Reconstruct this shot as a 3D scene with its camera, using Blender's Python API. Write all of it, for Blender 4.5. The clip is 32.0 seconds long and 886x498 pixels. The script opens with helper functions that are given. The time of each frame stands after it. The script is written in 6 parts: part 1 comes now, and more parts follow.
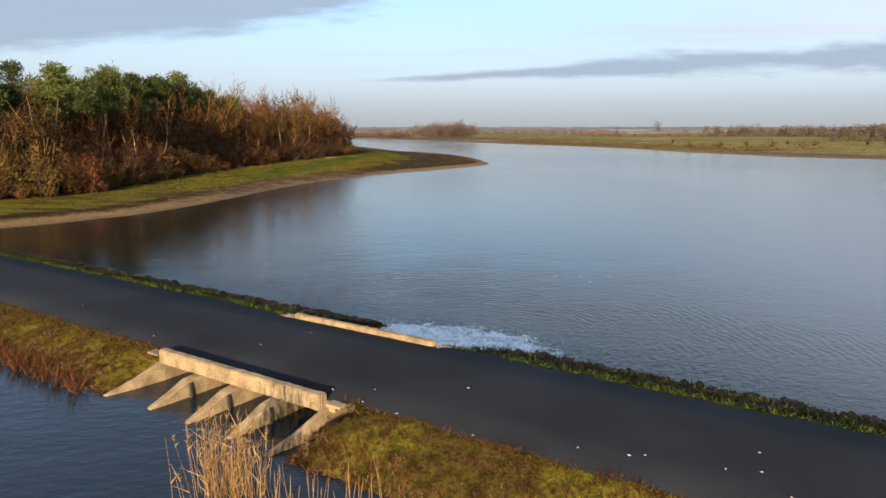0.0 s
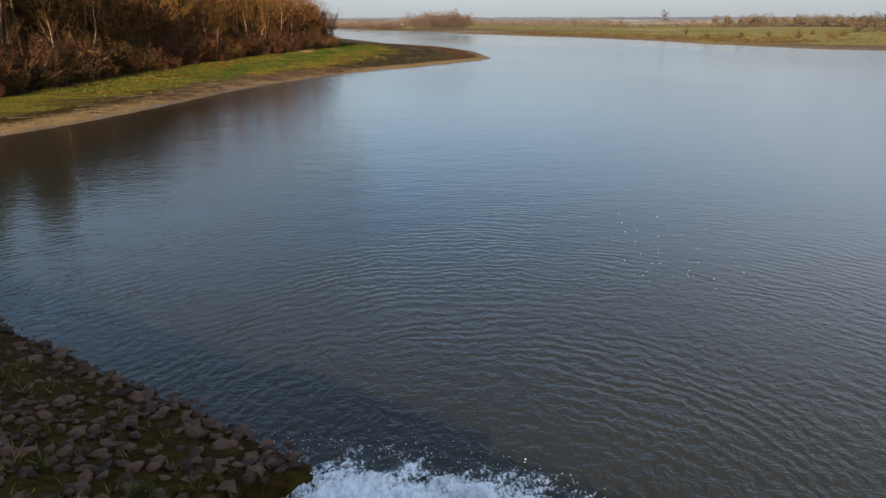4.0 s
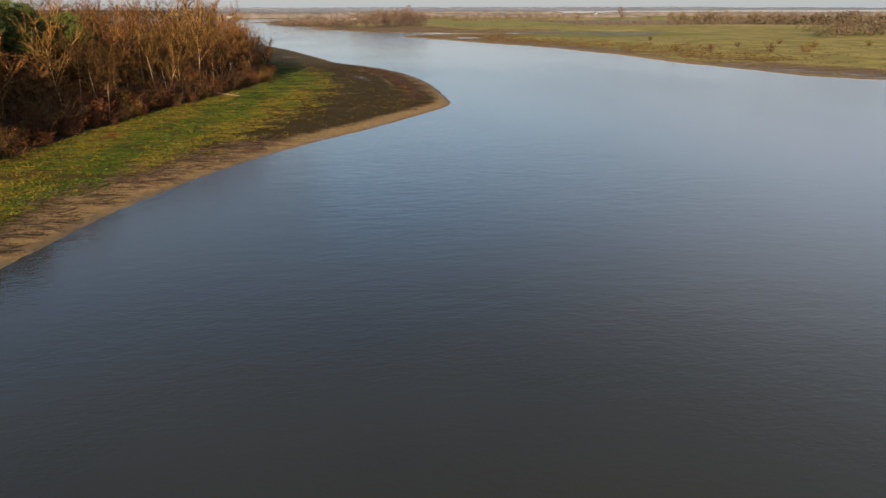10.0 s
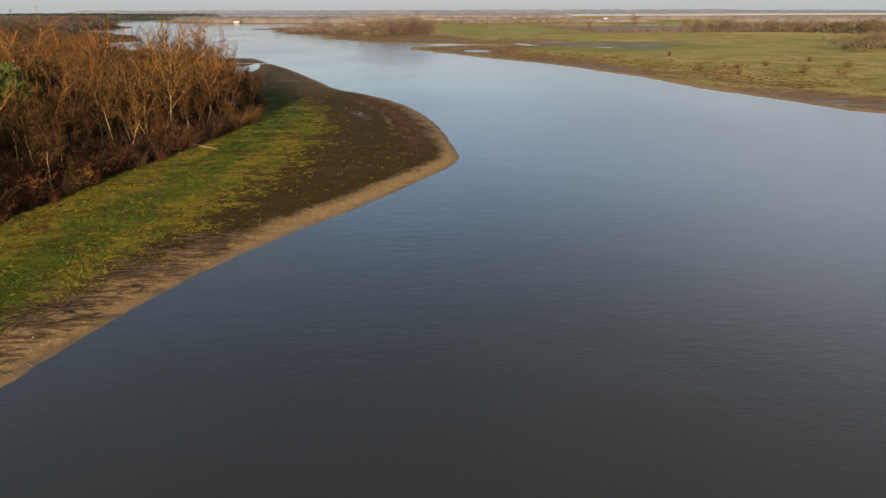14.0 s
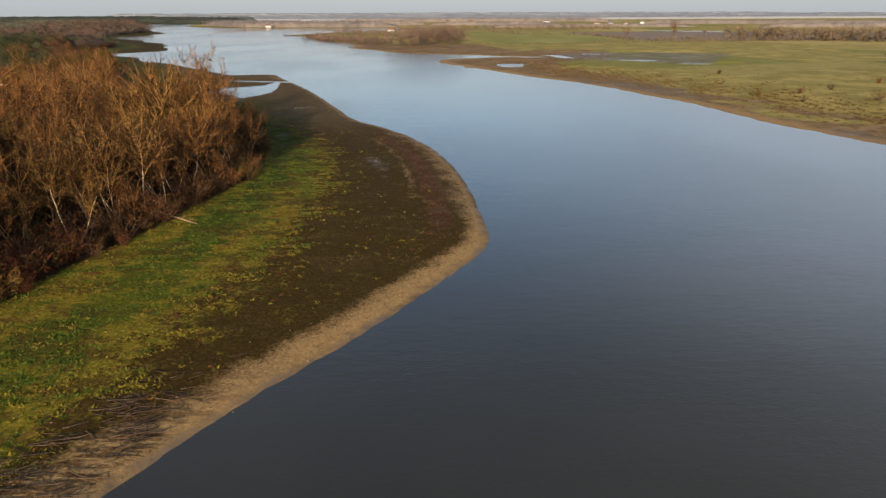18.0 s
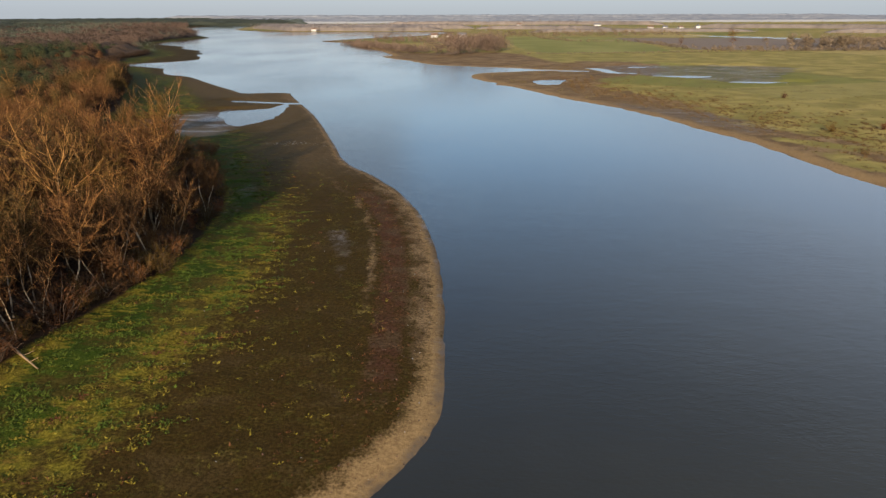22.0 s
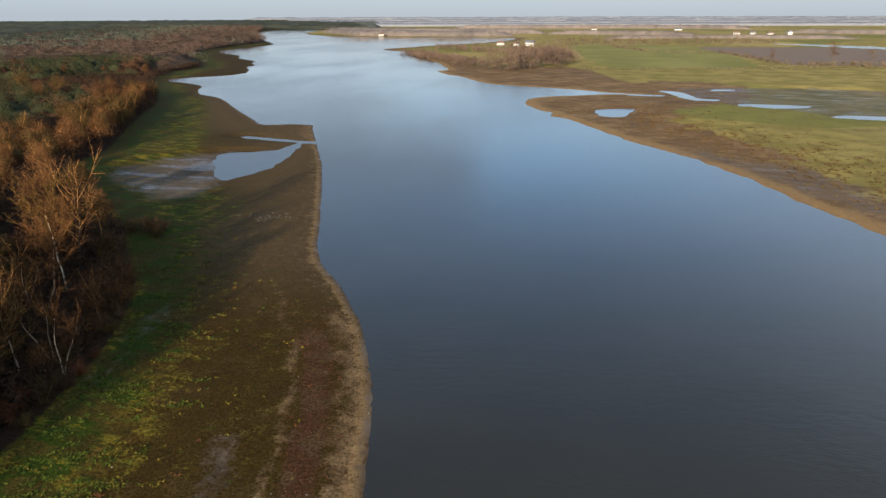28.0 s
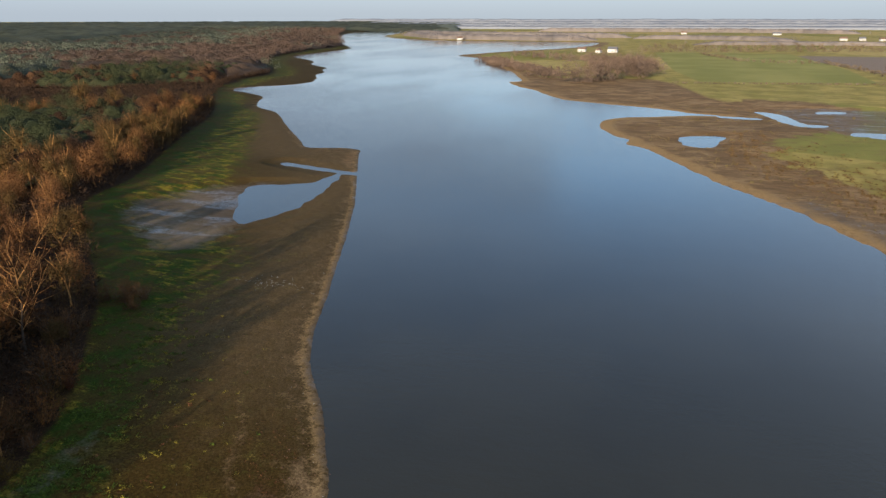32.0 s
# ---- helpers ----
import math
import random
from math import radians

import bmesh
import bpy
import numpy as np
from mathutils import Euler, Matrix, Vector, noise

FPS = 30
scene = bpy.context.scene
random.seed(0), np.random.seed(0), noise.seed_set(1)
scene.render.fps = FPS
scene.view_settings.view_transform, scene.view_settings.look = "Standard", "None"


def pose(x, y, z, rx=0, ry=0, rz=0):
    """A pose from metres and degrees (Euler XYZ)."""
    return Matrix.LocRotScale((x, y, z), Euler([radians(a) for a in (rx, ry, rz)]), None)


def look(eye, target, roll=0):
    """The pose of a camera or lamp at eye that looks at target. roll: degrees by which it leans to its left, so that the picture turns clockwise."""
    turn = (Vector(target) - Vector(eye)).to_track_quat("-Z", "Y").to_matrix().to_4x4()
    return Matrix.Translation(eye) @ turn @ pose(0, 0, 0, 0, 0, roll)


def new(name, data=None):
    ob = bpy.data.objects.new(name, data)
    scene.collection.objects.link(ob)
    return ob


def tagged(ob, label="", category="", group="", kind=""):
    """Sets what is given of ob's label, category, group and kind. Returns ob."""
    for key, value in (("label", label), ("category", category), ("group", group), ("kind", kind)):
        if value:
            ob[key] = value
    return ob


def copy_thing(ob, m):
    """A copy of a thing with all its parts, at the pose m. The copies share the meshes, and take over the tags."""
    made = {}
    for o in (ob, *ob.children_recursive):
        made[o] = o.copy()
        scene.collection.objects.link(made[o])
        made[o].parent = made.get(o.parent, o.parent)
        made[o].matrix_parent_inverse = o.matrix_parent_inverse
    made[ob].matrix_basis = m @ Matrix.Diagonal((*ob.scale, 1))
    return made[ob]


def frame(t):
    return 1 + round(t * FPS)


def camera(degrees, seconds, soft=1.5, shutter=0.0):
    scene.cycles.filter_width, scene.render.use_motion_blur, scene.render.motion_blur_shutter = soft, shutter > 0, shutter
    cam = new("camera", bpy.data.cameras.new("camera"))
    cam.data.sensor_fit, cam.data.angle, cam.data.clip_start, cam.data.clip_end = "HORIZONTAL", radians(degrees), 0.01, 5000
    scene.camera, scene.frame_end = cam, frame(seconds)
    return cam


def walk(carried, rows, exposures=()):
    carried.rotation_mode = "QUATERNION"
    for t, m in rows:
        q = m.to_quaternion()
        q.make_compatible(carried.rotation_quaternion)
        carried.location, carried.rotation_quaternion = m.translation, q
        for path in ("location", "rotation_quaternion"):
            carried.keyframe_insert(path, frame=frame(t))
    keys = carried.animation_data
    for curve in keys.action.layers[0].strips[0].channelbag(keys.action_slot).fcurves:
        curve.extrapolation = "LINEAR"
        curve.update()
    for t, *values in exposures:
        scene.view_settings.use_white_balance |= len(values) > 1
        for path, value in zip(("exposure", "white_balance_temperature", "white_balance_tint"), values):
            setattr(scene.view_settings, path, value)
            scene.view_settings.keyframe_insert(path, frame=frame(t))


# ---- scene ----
cam = camera(69.5, 32.0)
METRES, EYE, TILT, LEAN, TURN = 191.0, 8.0, -10.45, 0.0, 0.0
ROWS = [
    (0.0, 0.0, 0.0, 0.0, -0.0, 0.0, 0.0),
    (0.5, 0.0002, 0.0111, 0.0016, 0.04, 0.02, -0.03),
    (1.0, 0.0003, 0.0228, 0.0032, 0.09, 0.06, -0.06),
    (1.5, 0.0003, 0.0329, 0.0045, 0.11, 0.07, -0.06),
    (2.0, 0.0003, 0.0439, 0.0058, 0.14, -0.23, -0.12),
    (2.5, 0.0003, 0.0538, 0.007, 0.2, -2.03, -0.14),
    (3.0, -0.0001, 0.0652, 0.008, 0.28, -5.65, -0.06),
    (3.5, -0.0005, 0.0754, 0.0091, 0.0, -8.19, 0.05),
    (5.5, -0.0017, 0.1145, 0.0301, -2.65, -9.8, 0.61),
    (6.0, -0.0017, 0.124, 0.0362, -3.3, -9.93, 0.69),
    (6.5, -0.0012, 0.1327, 0.0417, -3.62, -10.01, 0.77),
    (7.0, -0.0007, 0.1424, 0.0476, -3.87, -10.04, 0.8),
    (7.5, -0.0003, 0.1516, 0.0527, -4.03, -10.05, 0.82),
    (8.0, 0.0003, 0.1619, 0.058, -4.19, -10.07, 0.84),
    (8.5, 0.0009, 0.1714, 0.0628, -4.3, -10.08, 0.84),
    (9.0, 0.0016, 0.182, 0.0679, -4.36, -10.07, 0.83),
    (9.5, 0.0024, 0.1915, 0.0728, -4.42, -10.06, 0.85),
    (10.0, 0.0039, 0.2016, 0.078, -4.4, -10.04, 0.89),
    (10.5, 0.0048, 0.2116, 0.0839, -4.44, -10.06, 0.84),
    (11.0, 0.0057, 0.223, 0.0896, -4.4, -10.03, 0.86),
    (11.5, 0.0068, 0.2334, 0.0951, -4.4, -10.02, 0.86),
    (12.0, 0.0082, 0.2448, 0.1012, -4.38, -10.0, 0.86),
    (12.5, 0.0092, 0.2554, 0.1069, -4.4, -9.98, 0.89),
    (13.0, 0.0103, 0.2675, 0.1129, -4.09, -9.96, 0.86),
    (13.5, 0.011, 0.2791, 0.1187, -3.88, -9.95, 0.82),
    (14.0, 0.0121, 0.2914, 0.1247, -3.68, -9.9, 0.8),
    (14.5, 0.0125, 0.3032, 0.1305, -3.54, -9.91, 0.77),
    (16.5, 0.0152, 0.3532, 0.1544, -1.47, -9.8, 0.42),
    (17.0, 0.0163, 0.3676, 0.1607, -1.21, -9.79, 0.36),
    (17.5, 0.0177, 0.3824, 0.1665, -1.06, -9.79, 0.33),
    (18.0, 0.0212, 0.3991, 0.1732, -1.01, -9.8, 0.35),
    (18.5, 0.0255, 0.4158, 0.1795, -0.95, -9.8, 0.32),
    (19.0, 0.0317, 0.4345, 0.1864, -0.5, -9.78, 0.24),
    (19.5, 0.0382, 0.4521, 0.1931, -0.31, -9.8, 0.21),
    (20.0, 0.0456, 0.4716, 0.2003, 0.18, -9.81, 0.17),
    (20.5, 0.0526, 0.4896, 0.2072, 0.93, -9.8, -0.01),
    (21.0, 0.0601, 0.5091, 0.2146, 1.8, -9.79, -0.19),
    (21.5, 0.0672, 0.5273, 0.2213, 2.5, -9.79, -0.29),
    (22.0, 0.074, 0.5474, 0.2286, 3.26, -9.78, -0.46),
    (22.5, 0.0799, 0.5655, 0.2354, 3.95, -9.78, -0.61),
    (23.0, 0.0862, 0.5849, 0.2428, 4.72, -9.79, -0.75),
    (23.5, 0.0911, 0.6033, 0.2496, 5.4, -9.8, -0.89),
    (24.0, 0.0958, 0.6231, 0.2567, 6.06, -9.79, -1.01),
    (24.5, 0.0998, 0.6412, 0.2633, 6.62, -9.8, -1.09),
    (25.0, 0.1039, 0.6598, 0.2707, 7.08, -9.82, -1.19),
    (25.5, 0.107, 0.6773, 0.2769, 7.39, -9.81, -1.28),
    (27.5, 0.1162, 0.7495, 0.3036, 8.89, -9.86, -1.49),
    (28.0, 0.1177, 0.7679, 0.3104, 9.53, -9.87, -1.62),
    (28.5, 0.1195, 0.7845, 0.3168, 10.18, -9.89, -1.75),
    (29.0, 0.1211, 0.8029, 0.3237, 10.84, -9.91, -1.89),
    (29.5, 0.1225, 0.8201, 0.33, 11.56, -9.92, -2.03),
    (30.0, 0.1238, 0.8385, 0.337, 12.31, -9.96, -2.18),
    (30.5, 0.1245, 0.856, 0.3427, 13.06, -9.96, -2.33),
    (31.0, 0.1258, 0.8747, 0.3494, 14.42, -10.01, -2.58),
    (31.5, 0.1262, 0.8923, 0.3556, 15.6, -10.05, -2.82),
    (32.0, 0.1266, 0.9112, 0.3626, 16.47, -10.08, -3.01),
]


def trim(t):
    """Small correction of the pitch along the flight, in degrees."""
    return float(np.interp(t, [0, 3.5, 6, 14, 24, 32], [-0.05, -0.05, -0.05, -0.05, 0.1, 0.1]))


walk(cam, [(t, pose(0, 0, EYE, TILT, LEAN, TURN) @ pose(METRES * x, METRES * y, METRES * z, 90 + pitch + trim(t), roll, yaw)) for t, x, y, z, yaw, pitch, roll in ROWS],
     [(0, 0.94, 5900, 8), (4, 0.98, 6000, 8), (10, 0.98, 6250, 9), (14, 0.98, 6350, 9), (20, 1.0, 5950, 8), (26, 1.08, 5750, 7), (32, 1.14, 5600, 6)])


# ---- light: a low winter sun behind the dam, streaky cloud over pale blue ----
SUN_EL, SUN_AZ = radians(13.0), math.atan2(-0.11, -1.0)   # azimuth as atan2(x, y) of the direction towards the sun
world = bpy.data.worlds.new("sky")
scene.world = world
world.use_nodes = True
wn, wl = world.node_tree.nodes, world.node_tree.links
wn.clear()


def wmath(op, a, b=None, clamp=False):
    n = wn.new("ShaderNodeMath")
    n.operation, n.use_clamp = op, clamp
    for i, v in enumerate((a, b)):
        if v is None:
            continue
        if isinstance(v, (int, float)):
            n.inputs[i].default_value = v
        else:
            wl.new(v, n.inputs[i])
    return n.outputs[0]


sky = wn.new("ShaderNodeTexSky")
sky.sky_type, sky.sun_disc = "NISHITA", False
sky.sun_elevation, sky.sun_rotation = SUN_EL, SUN_AZ
sky.air_density, sky.dust_density, sky.ozone_density = 1.0, 0.5, 2.6
tc = wn.new("ShaderNodeTexCoord")
sep = wn.new("ShaderNodeSeparateXYZ")
wl.new(tc.outputs["Generated"], sep.inputs[0])
up = wmath("MAXIMUM", sep.outputs[2], 0.02)
flat = wn.new("ShaderNodeCombineXYZ")
wl.new(wmath("DIVIDE", sep.outputs[0], up), flat.inputs[0])
wl.new(wmath("DIVIDE", sep.outputs[1], up), flat.inputs[1])
# soft high cloud all over, with two grey banks of stratus ahead
mp = wn.new("ShaderNodeMapping")
mp.inputs["Scale"].default_value = (0.16, 0.5, 1)
mp.inputs["Rotation"].default_value = (0, 0, radians(-14))
wl.new(flat.outputs[0], mp.inputs[0])
cl = wn.new("ShaderNodeTexNoise")
cl.inputs["Scale"].default_value, cl.inputs["Detail"].default_value, cl.inputs["Roughness"].default_value = 1.0, 5, 0.5
wl.new(mp.outputs[0], cl.inputs[0])


def wstep(v, lo, hi, a=0.0, b=1.0):
    n = wn.new("ShaderNodeMapRange")
    n.interpolation_type = "SMOOTHSTEP"
    wl.new(v, n.inputs[0])
    for i, x in enumerate((lo, hi, a, b)):
        n.inputs[1 + i].default_value = x
    return n.outputs[0]


def wmix(f, a, b):
    n = wn.new("ShaderNodeMix")
    n.data_type = "RGBA"
    for i, v in ((0, f), (6, a), (7, b)):
        if isinstance(v, tuple):
            n.inputs[i].default_value = v
        else:
            wl.new(v, n.inputs[i])
    return n.outputs[2]


ahead = wmath("MAXIMUM", sep.outputs[1], 0.05)
ax, az = wmath("DIVIDE", sep.outputs[0], ahead), wmath("DIVIDE", sep.outputs[2], ahead)
edge = wn.new("ShaderNodeCombineXYZ")
wl.new(wmath("MULTIPLY", ax, 3.0), edge.inputs[0])
wl.new(wmath("MULTIPLY", az, 16.0), edge.inputs[1])
en = wn.new("ShaderNodeTexNoise")
en.inputs["Scale"].default_value, en.inputs["Detail"].default_value, en.inputs["Roughness"].default_value = 1.6, 6, 0.58
wl.new(edge.outputs[0], en.inputs[0])
rag = wmath("SUBTRACT", en.outputs[0], 0.5)
far_part = wmath("GREATER_THAN", sep.outputs[1], 0.3)
# a long wedge that thickens towards the east
mid = wmath("ADD", wmath("MULTIPLY", ax, 0.050), 0.080)
half = wmath("MAXIMUM", wmath("ADD", wmath("MULTIPLY", ax, 0.040), 0.008), 0.002)
wedge = wmath("SUBTRACT", 1.0, wmath("DIVIDE", wmath("ABSOLUTE", wmath("SUBTRACT", az, mid)), half))
wedge = wstep(wmath("ADD", wedge, wmath("MULTIPLY", rag, 2.6)), 0.0, 0.8)
wedge = wmath("MULTIPLY", wedge, wstep(ax, -0.16, 0.02))
# a bank that closes the sky above the wood
under = wmath("ADD", wmath("MULTIPLY", ax, 0.10), 0.172)
bank = wmath("DIVIDE", wmath("SUBTRACT", az, under), 0.03)
bank = wmath("MINIMUM", bank, wmath("DIVIDE", wmath("SUBTRACT", -0.08, ax), 0.1))
bank = wstep(wmath("ADD", bank, wmath("MULTIPLY", rag, 2.4)), 0.0, 0.8)
bank = wmath("MULTIPLY", bank, wstep(az, 0.21, 0.33, 1.0, 0.0))
banks = wmath("MULTIPLY", wmath("MAXIMUM", wedge, bank), far_part)
white = wmath("ADD", wstep(sep.outputs[2], 0.03, 0.24, 0.92, 0.27), wmath("MULTIPLY", wstep(cl.outputs[0], 0.5, 0.68), wstep(sep.outputs[2], 0.05, 0.2, 0.0, 0.35)), True)
haze = wmix(wstep(sep.outputs[2], 0.0, 0.09), (1.85, 1.89, 1.98, 1), (2.95, 3.02, 3.18, 1))
white = wmath("ADD", white, wmath("MULTIPLY", wmath("MULTIPLY", wstep(ax, -0.1, 0.8), far_part), wstep(sep.outputs[2], 0.05, 0.2, 0.0, 0.46)), True)
haze = wmix(wmath("MULTIPLY", wmath("MULTIPLY", wstep(ax, 0.05, 0.8), far_part), wstep(sep.outputs[2], 0.04, 0.14)), haze, (3.6, 3.78, 4.15, 1))
haze = wmix(wmath("MULTIPLY", wmath("MULTIPLY", wstep(ax, -0.2, 0.8), far_part), wmath("MULTIPLY", wstep(sep.outputs[2], 0.15, 0.23), wstep(sep.outputs[2], 0.32, 0.5, 1.0, 0.0))), haze, (4.7, 5.1, 5.8, 1))
haze = wmix(wmath("MULTIPLY", far_part, wstep(sep.outputs[2], 0.40, 0.62)), haze, (2.9, 3.12, 3.45, 1))
col = wmix(white, sky.outputs[0], haze)
col = wmix(wmath("MULTIPLY", banks, 0.88), col, (1.85, 2.08, 2.42, 1))
bg = wn.new("ShaderNodeBackground")
bg.inputs[1].default_value = 0.122
wl.new(col, bg.inputs[0])
wo = wn.new("ShaderNodeOutputWorld")
wl.new(bg.outputs[0], wo.inputs[0])

sun = new("sun", bpy.data.lights.new("sun", "SUN"))
sun.data.energy, sun.data.angle, sun.data.color = 4.8, radians(0.6), (1.0, 0.75, 0.49)
to_sun = Vector((math.sin(SUN_AZ) * math.cos(SUN_EL), math.cos(SUN_AZ) * math.cos(SUN_EL), math.sin(SUN_EL)))
sun.matrix_world = look(to_sun * 100, (0, 0, 0))


# ---- materials ----
class Mat:
    """A small builder of node materials."""

    def __init__(self, name, rough=0.8, spec=0.3):
        self.m = bpy.data.materials.new(name)
        self.m.use_nodes = True
        self.n, self.l = self.m.node_tree.nodes, self.m.node_tree.links
        self.b = self.n["Principled BSDF"]
        self.b.inputs["Roughness"].default_value = rough
        self.b.inputs["Specular IOR Level"].default_value = spec
        self.geo = self.n.new("ShaderNodeNewGeometry")
        self.pos = self.geo.outputs["Position"]

    def put(self, socket, v):
        if isinstance(v, (int, float)):
            socket.default_value = v
        elif isinstance(v, tuple):
            socket.default_value = (*v, 1) if len(v) == 3 and socket.type == "RGBA" else v
        else:
            self.l.new(v, socket)

    def noise(self, scale, detail=4, rough=0.55, stretch=(1, 1, 1), turn=0, vector=None, distort=0.0):
        mp = self.n.new("ShaderNodeMapping")
        mp.inputs["Scale"].default_value = stretch
        mp.inputs["Rotation"].default_value = (0, 0, radians(turn))
        self.l.new(vector or self.pos, mp.inputs[0])
        t = self.n.new("ShaderNodeTexNoise")
        t.inputs["Scale"].default_value, t.inputs["Detail"].default_value, t.inputs["Roughness"].default_value = scale, detail, rough
        t.inputs["Distortion"].default_value = distort
        self.l.new(mp.outputs[0], t.inputs[0])
        return t.outputs[0]

    def voronoi(self, scale, out="Distance"):
        t = self.n.new("ShaderNodeTexVoronoi")
        t.inputs["Scale"].default_value = scale
        self.l.new(self.pos, t.inputs[0])
        return t.outputs[out]

    def math(self, op, a, b=0.0, clamp=False):
        t = self.n.new("ShaderNodeMath")
        t.operation, t.use_clamp = op, clamp
        self.put(t.inputs[0], a), self.put(t.inputs[1], b)
        return t.outputs[0]

    def step(self, v, lo, hi, a=0.0, b=1.0):
        t = self.n.new("ShaderNodeMapRange")
        t.interpolation_type = "SMOOTHSTEP"
        self.put(t.inputs[0], v)
        for i, x in enumerate((lo, hi, a, b)):
            t.inputs[1 + i].default_value = x
        return t.outputs[0]

    def mix(self, f, a, b):
        t = self.n.new("ShaderNodeMix")
        t.data_type = "RGBA"
        self.put(t.inputs[0], f), self.put(t.inputs[6], a), self.put(t.inputs[7], b)
        return t.outputs[2]

    def attr(self, name):
        t = self.n.new("ShaderNodeAttribute")
        t.attribute_name = name
        return t.outputs["Fac"]

    def random(self):
        return self.n.new("ShaderNodeObjectInfo").outputs["Random"]

    def island(self):
        return self.geo.outputs["Random Per Island"]

    def colour(self, c):
        self.put(self.b.inputs["Base Color"], c)
        return self

    def rough(self, r):
        self.put(self.b.inputs["Roughness"], r)
        return self

    def bump(self, h, strength=0.5, distance=0.1):
        t = self.n.new("ShaderNodeBump")
        t.inputs["Strength"].default_value, t.inputs["Distance"].default_value = strength, distance
        self.l.new(h, t.inputs["Height"])
        self.l.new(t.outputs[0], self.b.inputs["Normal"])
        return self


def two_tone(name, a, b, scale=2.0, rough=0.85, bump=0.3, grain=30.0, spec=0.25, by=None, dist=0.02):
    """Colour varied at two scales, with fine relief."""
    m = Mat(name, rough, spec)
    big, small = m.noise(scale, 4), m.noise(grain, 3)
    f = m.math("ADD", m.math("MULTIPLY", big, 0.65), m.math("MULTIPLY", small, 0.35))
    if by == "object":
        f = m.math("ADD", m.math("MULTIPLY", f, 0.55), m.math("MULTIPLY", m.random(), 0.45))
    if by == "island":
        f = m.math("ADD", m.math("MULTIPLY", f, 0.5), m.math("MULTIPLY", m.island(), 0.5))
    m.colour(m.mix(m.step(f, 0.3, 0.72), a, b))
    m.bump(small, bump, dist)
    return m.m


def ground_material():
    m = Mat("ground_soil_and_grass", 0.92, 0.15)
    n0, n1, n2, n3, n4 = m.noise(0.3, 4, 0.6), m.noise(0.06, 5), m.noise(0.8, 5, 0.6), m.noise(3.5, 4, 0.65), m.noise(12, 3)
    streak = m.noise(0.5, 6, 0.78, (0.45, 1.3, 1), 14)
    fine = m.math("ADD", m.math("MULTIPLY", n3, 0.6), m.math("MULTIPLY", n4, 0.4))

    def zone(name, soft=0.16, rag=0.8, broad=0.5):
        """A zone with ragged edges: its weight plus noise, cut."""
        j = m.math("ADD", m.math("MULTIPLY", m.math("SUBTRACT", n2, 0.5), rag), m.math("MULTIPLY", m.math("SUBTRACT", n3, 0.5), rag * 0.8))
        j = m.math("ADD", j, m.math("MULTIPLY", m.math("SUBTRACT", n0, 0.5), broad))
        return m.step(m.math("ADD", m.attr(name), j), 0.5 - soft, 0.5 + soft)

    film = m.noise(0.10, 5, 0.62, (0.45, 1.7, 1), 10)
    blot = m.noise(0.16, 5, 0.66, (0.7, 1.3, 1), 18, None, 0.6)
    mud = m.mix(m.step(fine, 0.35, 0.68), (0.0225, 0.0130, 0.0030), (0.0600, 0.0360, 0.0080))
    mud = m.mix(m.step(n0, 0.45, 0.68, 0, 0.7), mud, m.mix(m.step(fine, 0.4, 0.62), (0.0250, 0.0165, 0.0030), (0.0610, 0.0400, 0.0080)))
    mud = m.mix(m.step(m.noise(1.7, 4, 0.7), 0.55, 0.68, 0, 0.55), mud, (0.058, 0.052, 0.009))
    mud = m.mix(m.step(blot, 0.52, 0.66, 0, 0.55), mud, m.mix(m.step(fine, 0.4, 0.62), (0.036, 0.022, 0.0070), (0.086, 0.054, 0.018)))
    # forest floor, soil brown deepened to paint the shade under the trees
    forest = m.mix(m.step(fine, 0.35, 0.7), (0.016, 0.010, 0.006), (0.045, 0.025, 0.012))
    sand = m.mix(m.step(fine, 0.3, 0.7), (0.165, 0.098, 0.038), (0.350, 0.222, 0.092))
    sand = m.mix(m.step(m.noise(6.0, 4, 0.7), 0.56, 0.66, 0, 0.55), sand, (0.090, 0.050, 0.020))
    sand = m.mix(m.step(n2, 0.55, 0.72, 0, 0.5), sand, (0.115, 0.066, 0.028))
    wrack = m.noise(0.6, 6, 0.74, (0.35, 2.0, 1), 10, None, 0.7)
    sand = m.mix(m.math("MULTIPLY", m.step(wrack, 0.45, 0.55, 0, 0.9), m.attr("wrack")), sand, m.mix(m.step(fine, 0.38, 0.64), (0.030, 0.018, 0.009), (0.105, 0.062, 0.030)))
    grassa = m.mix(m.step(fine, 0.32, 0.68), (0.0180, 0.0290, 0.0028), (0.0640, 0.0860, 0.0075))
    grassa = m.mix(m.step(m.noise(0.14, 4, 0.6), 0.42, 0.6, 0, 0.75), grassa, m.mix(m.step(fine, 0.34, 0.66), (0.044, 0.046, 0.0045), (0.124, 0.118, 0.0110)))
    ochre = m.mix(m.step(fine, 0.36, 0.66), (0.0720, 0.0570, 0.0062), (0.2350, 0.1820, 0.0180))
    ochre = m.mix(m.step(m.noise(0.33, 3, 0.6), 0.55, 0.66, 0, 0.8), ochre, m.mix(m.step(fine, 0.36, 0.66), (0.062, 0.032, 0.008), (0.165, 0.088, 0.020)))
    sep = m.n.new("ShaderNodeSeparateXYZ")
    m.l.new(m.pos, sep.inputs[0])
    # grass greener to the north, with the dimness there darkened into its colour
    north = m.step(sep.outputs[1], 118, 192)
    grassa = m.mix(north, grassa, m.mix(m.step(fine, 0.32, 0.68), (0.0110, 0.0225, 0.0026), (0.0400, 0.0610, 0.0068)))
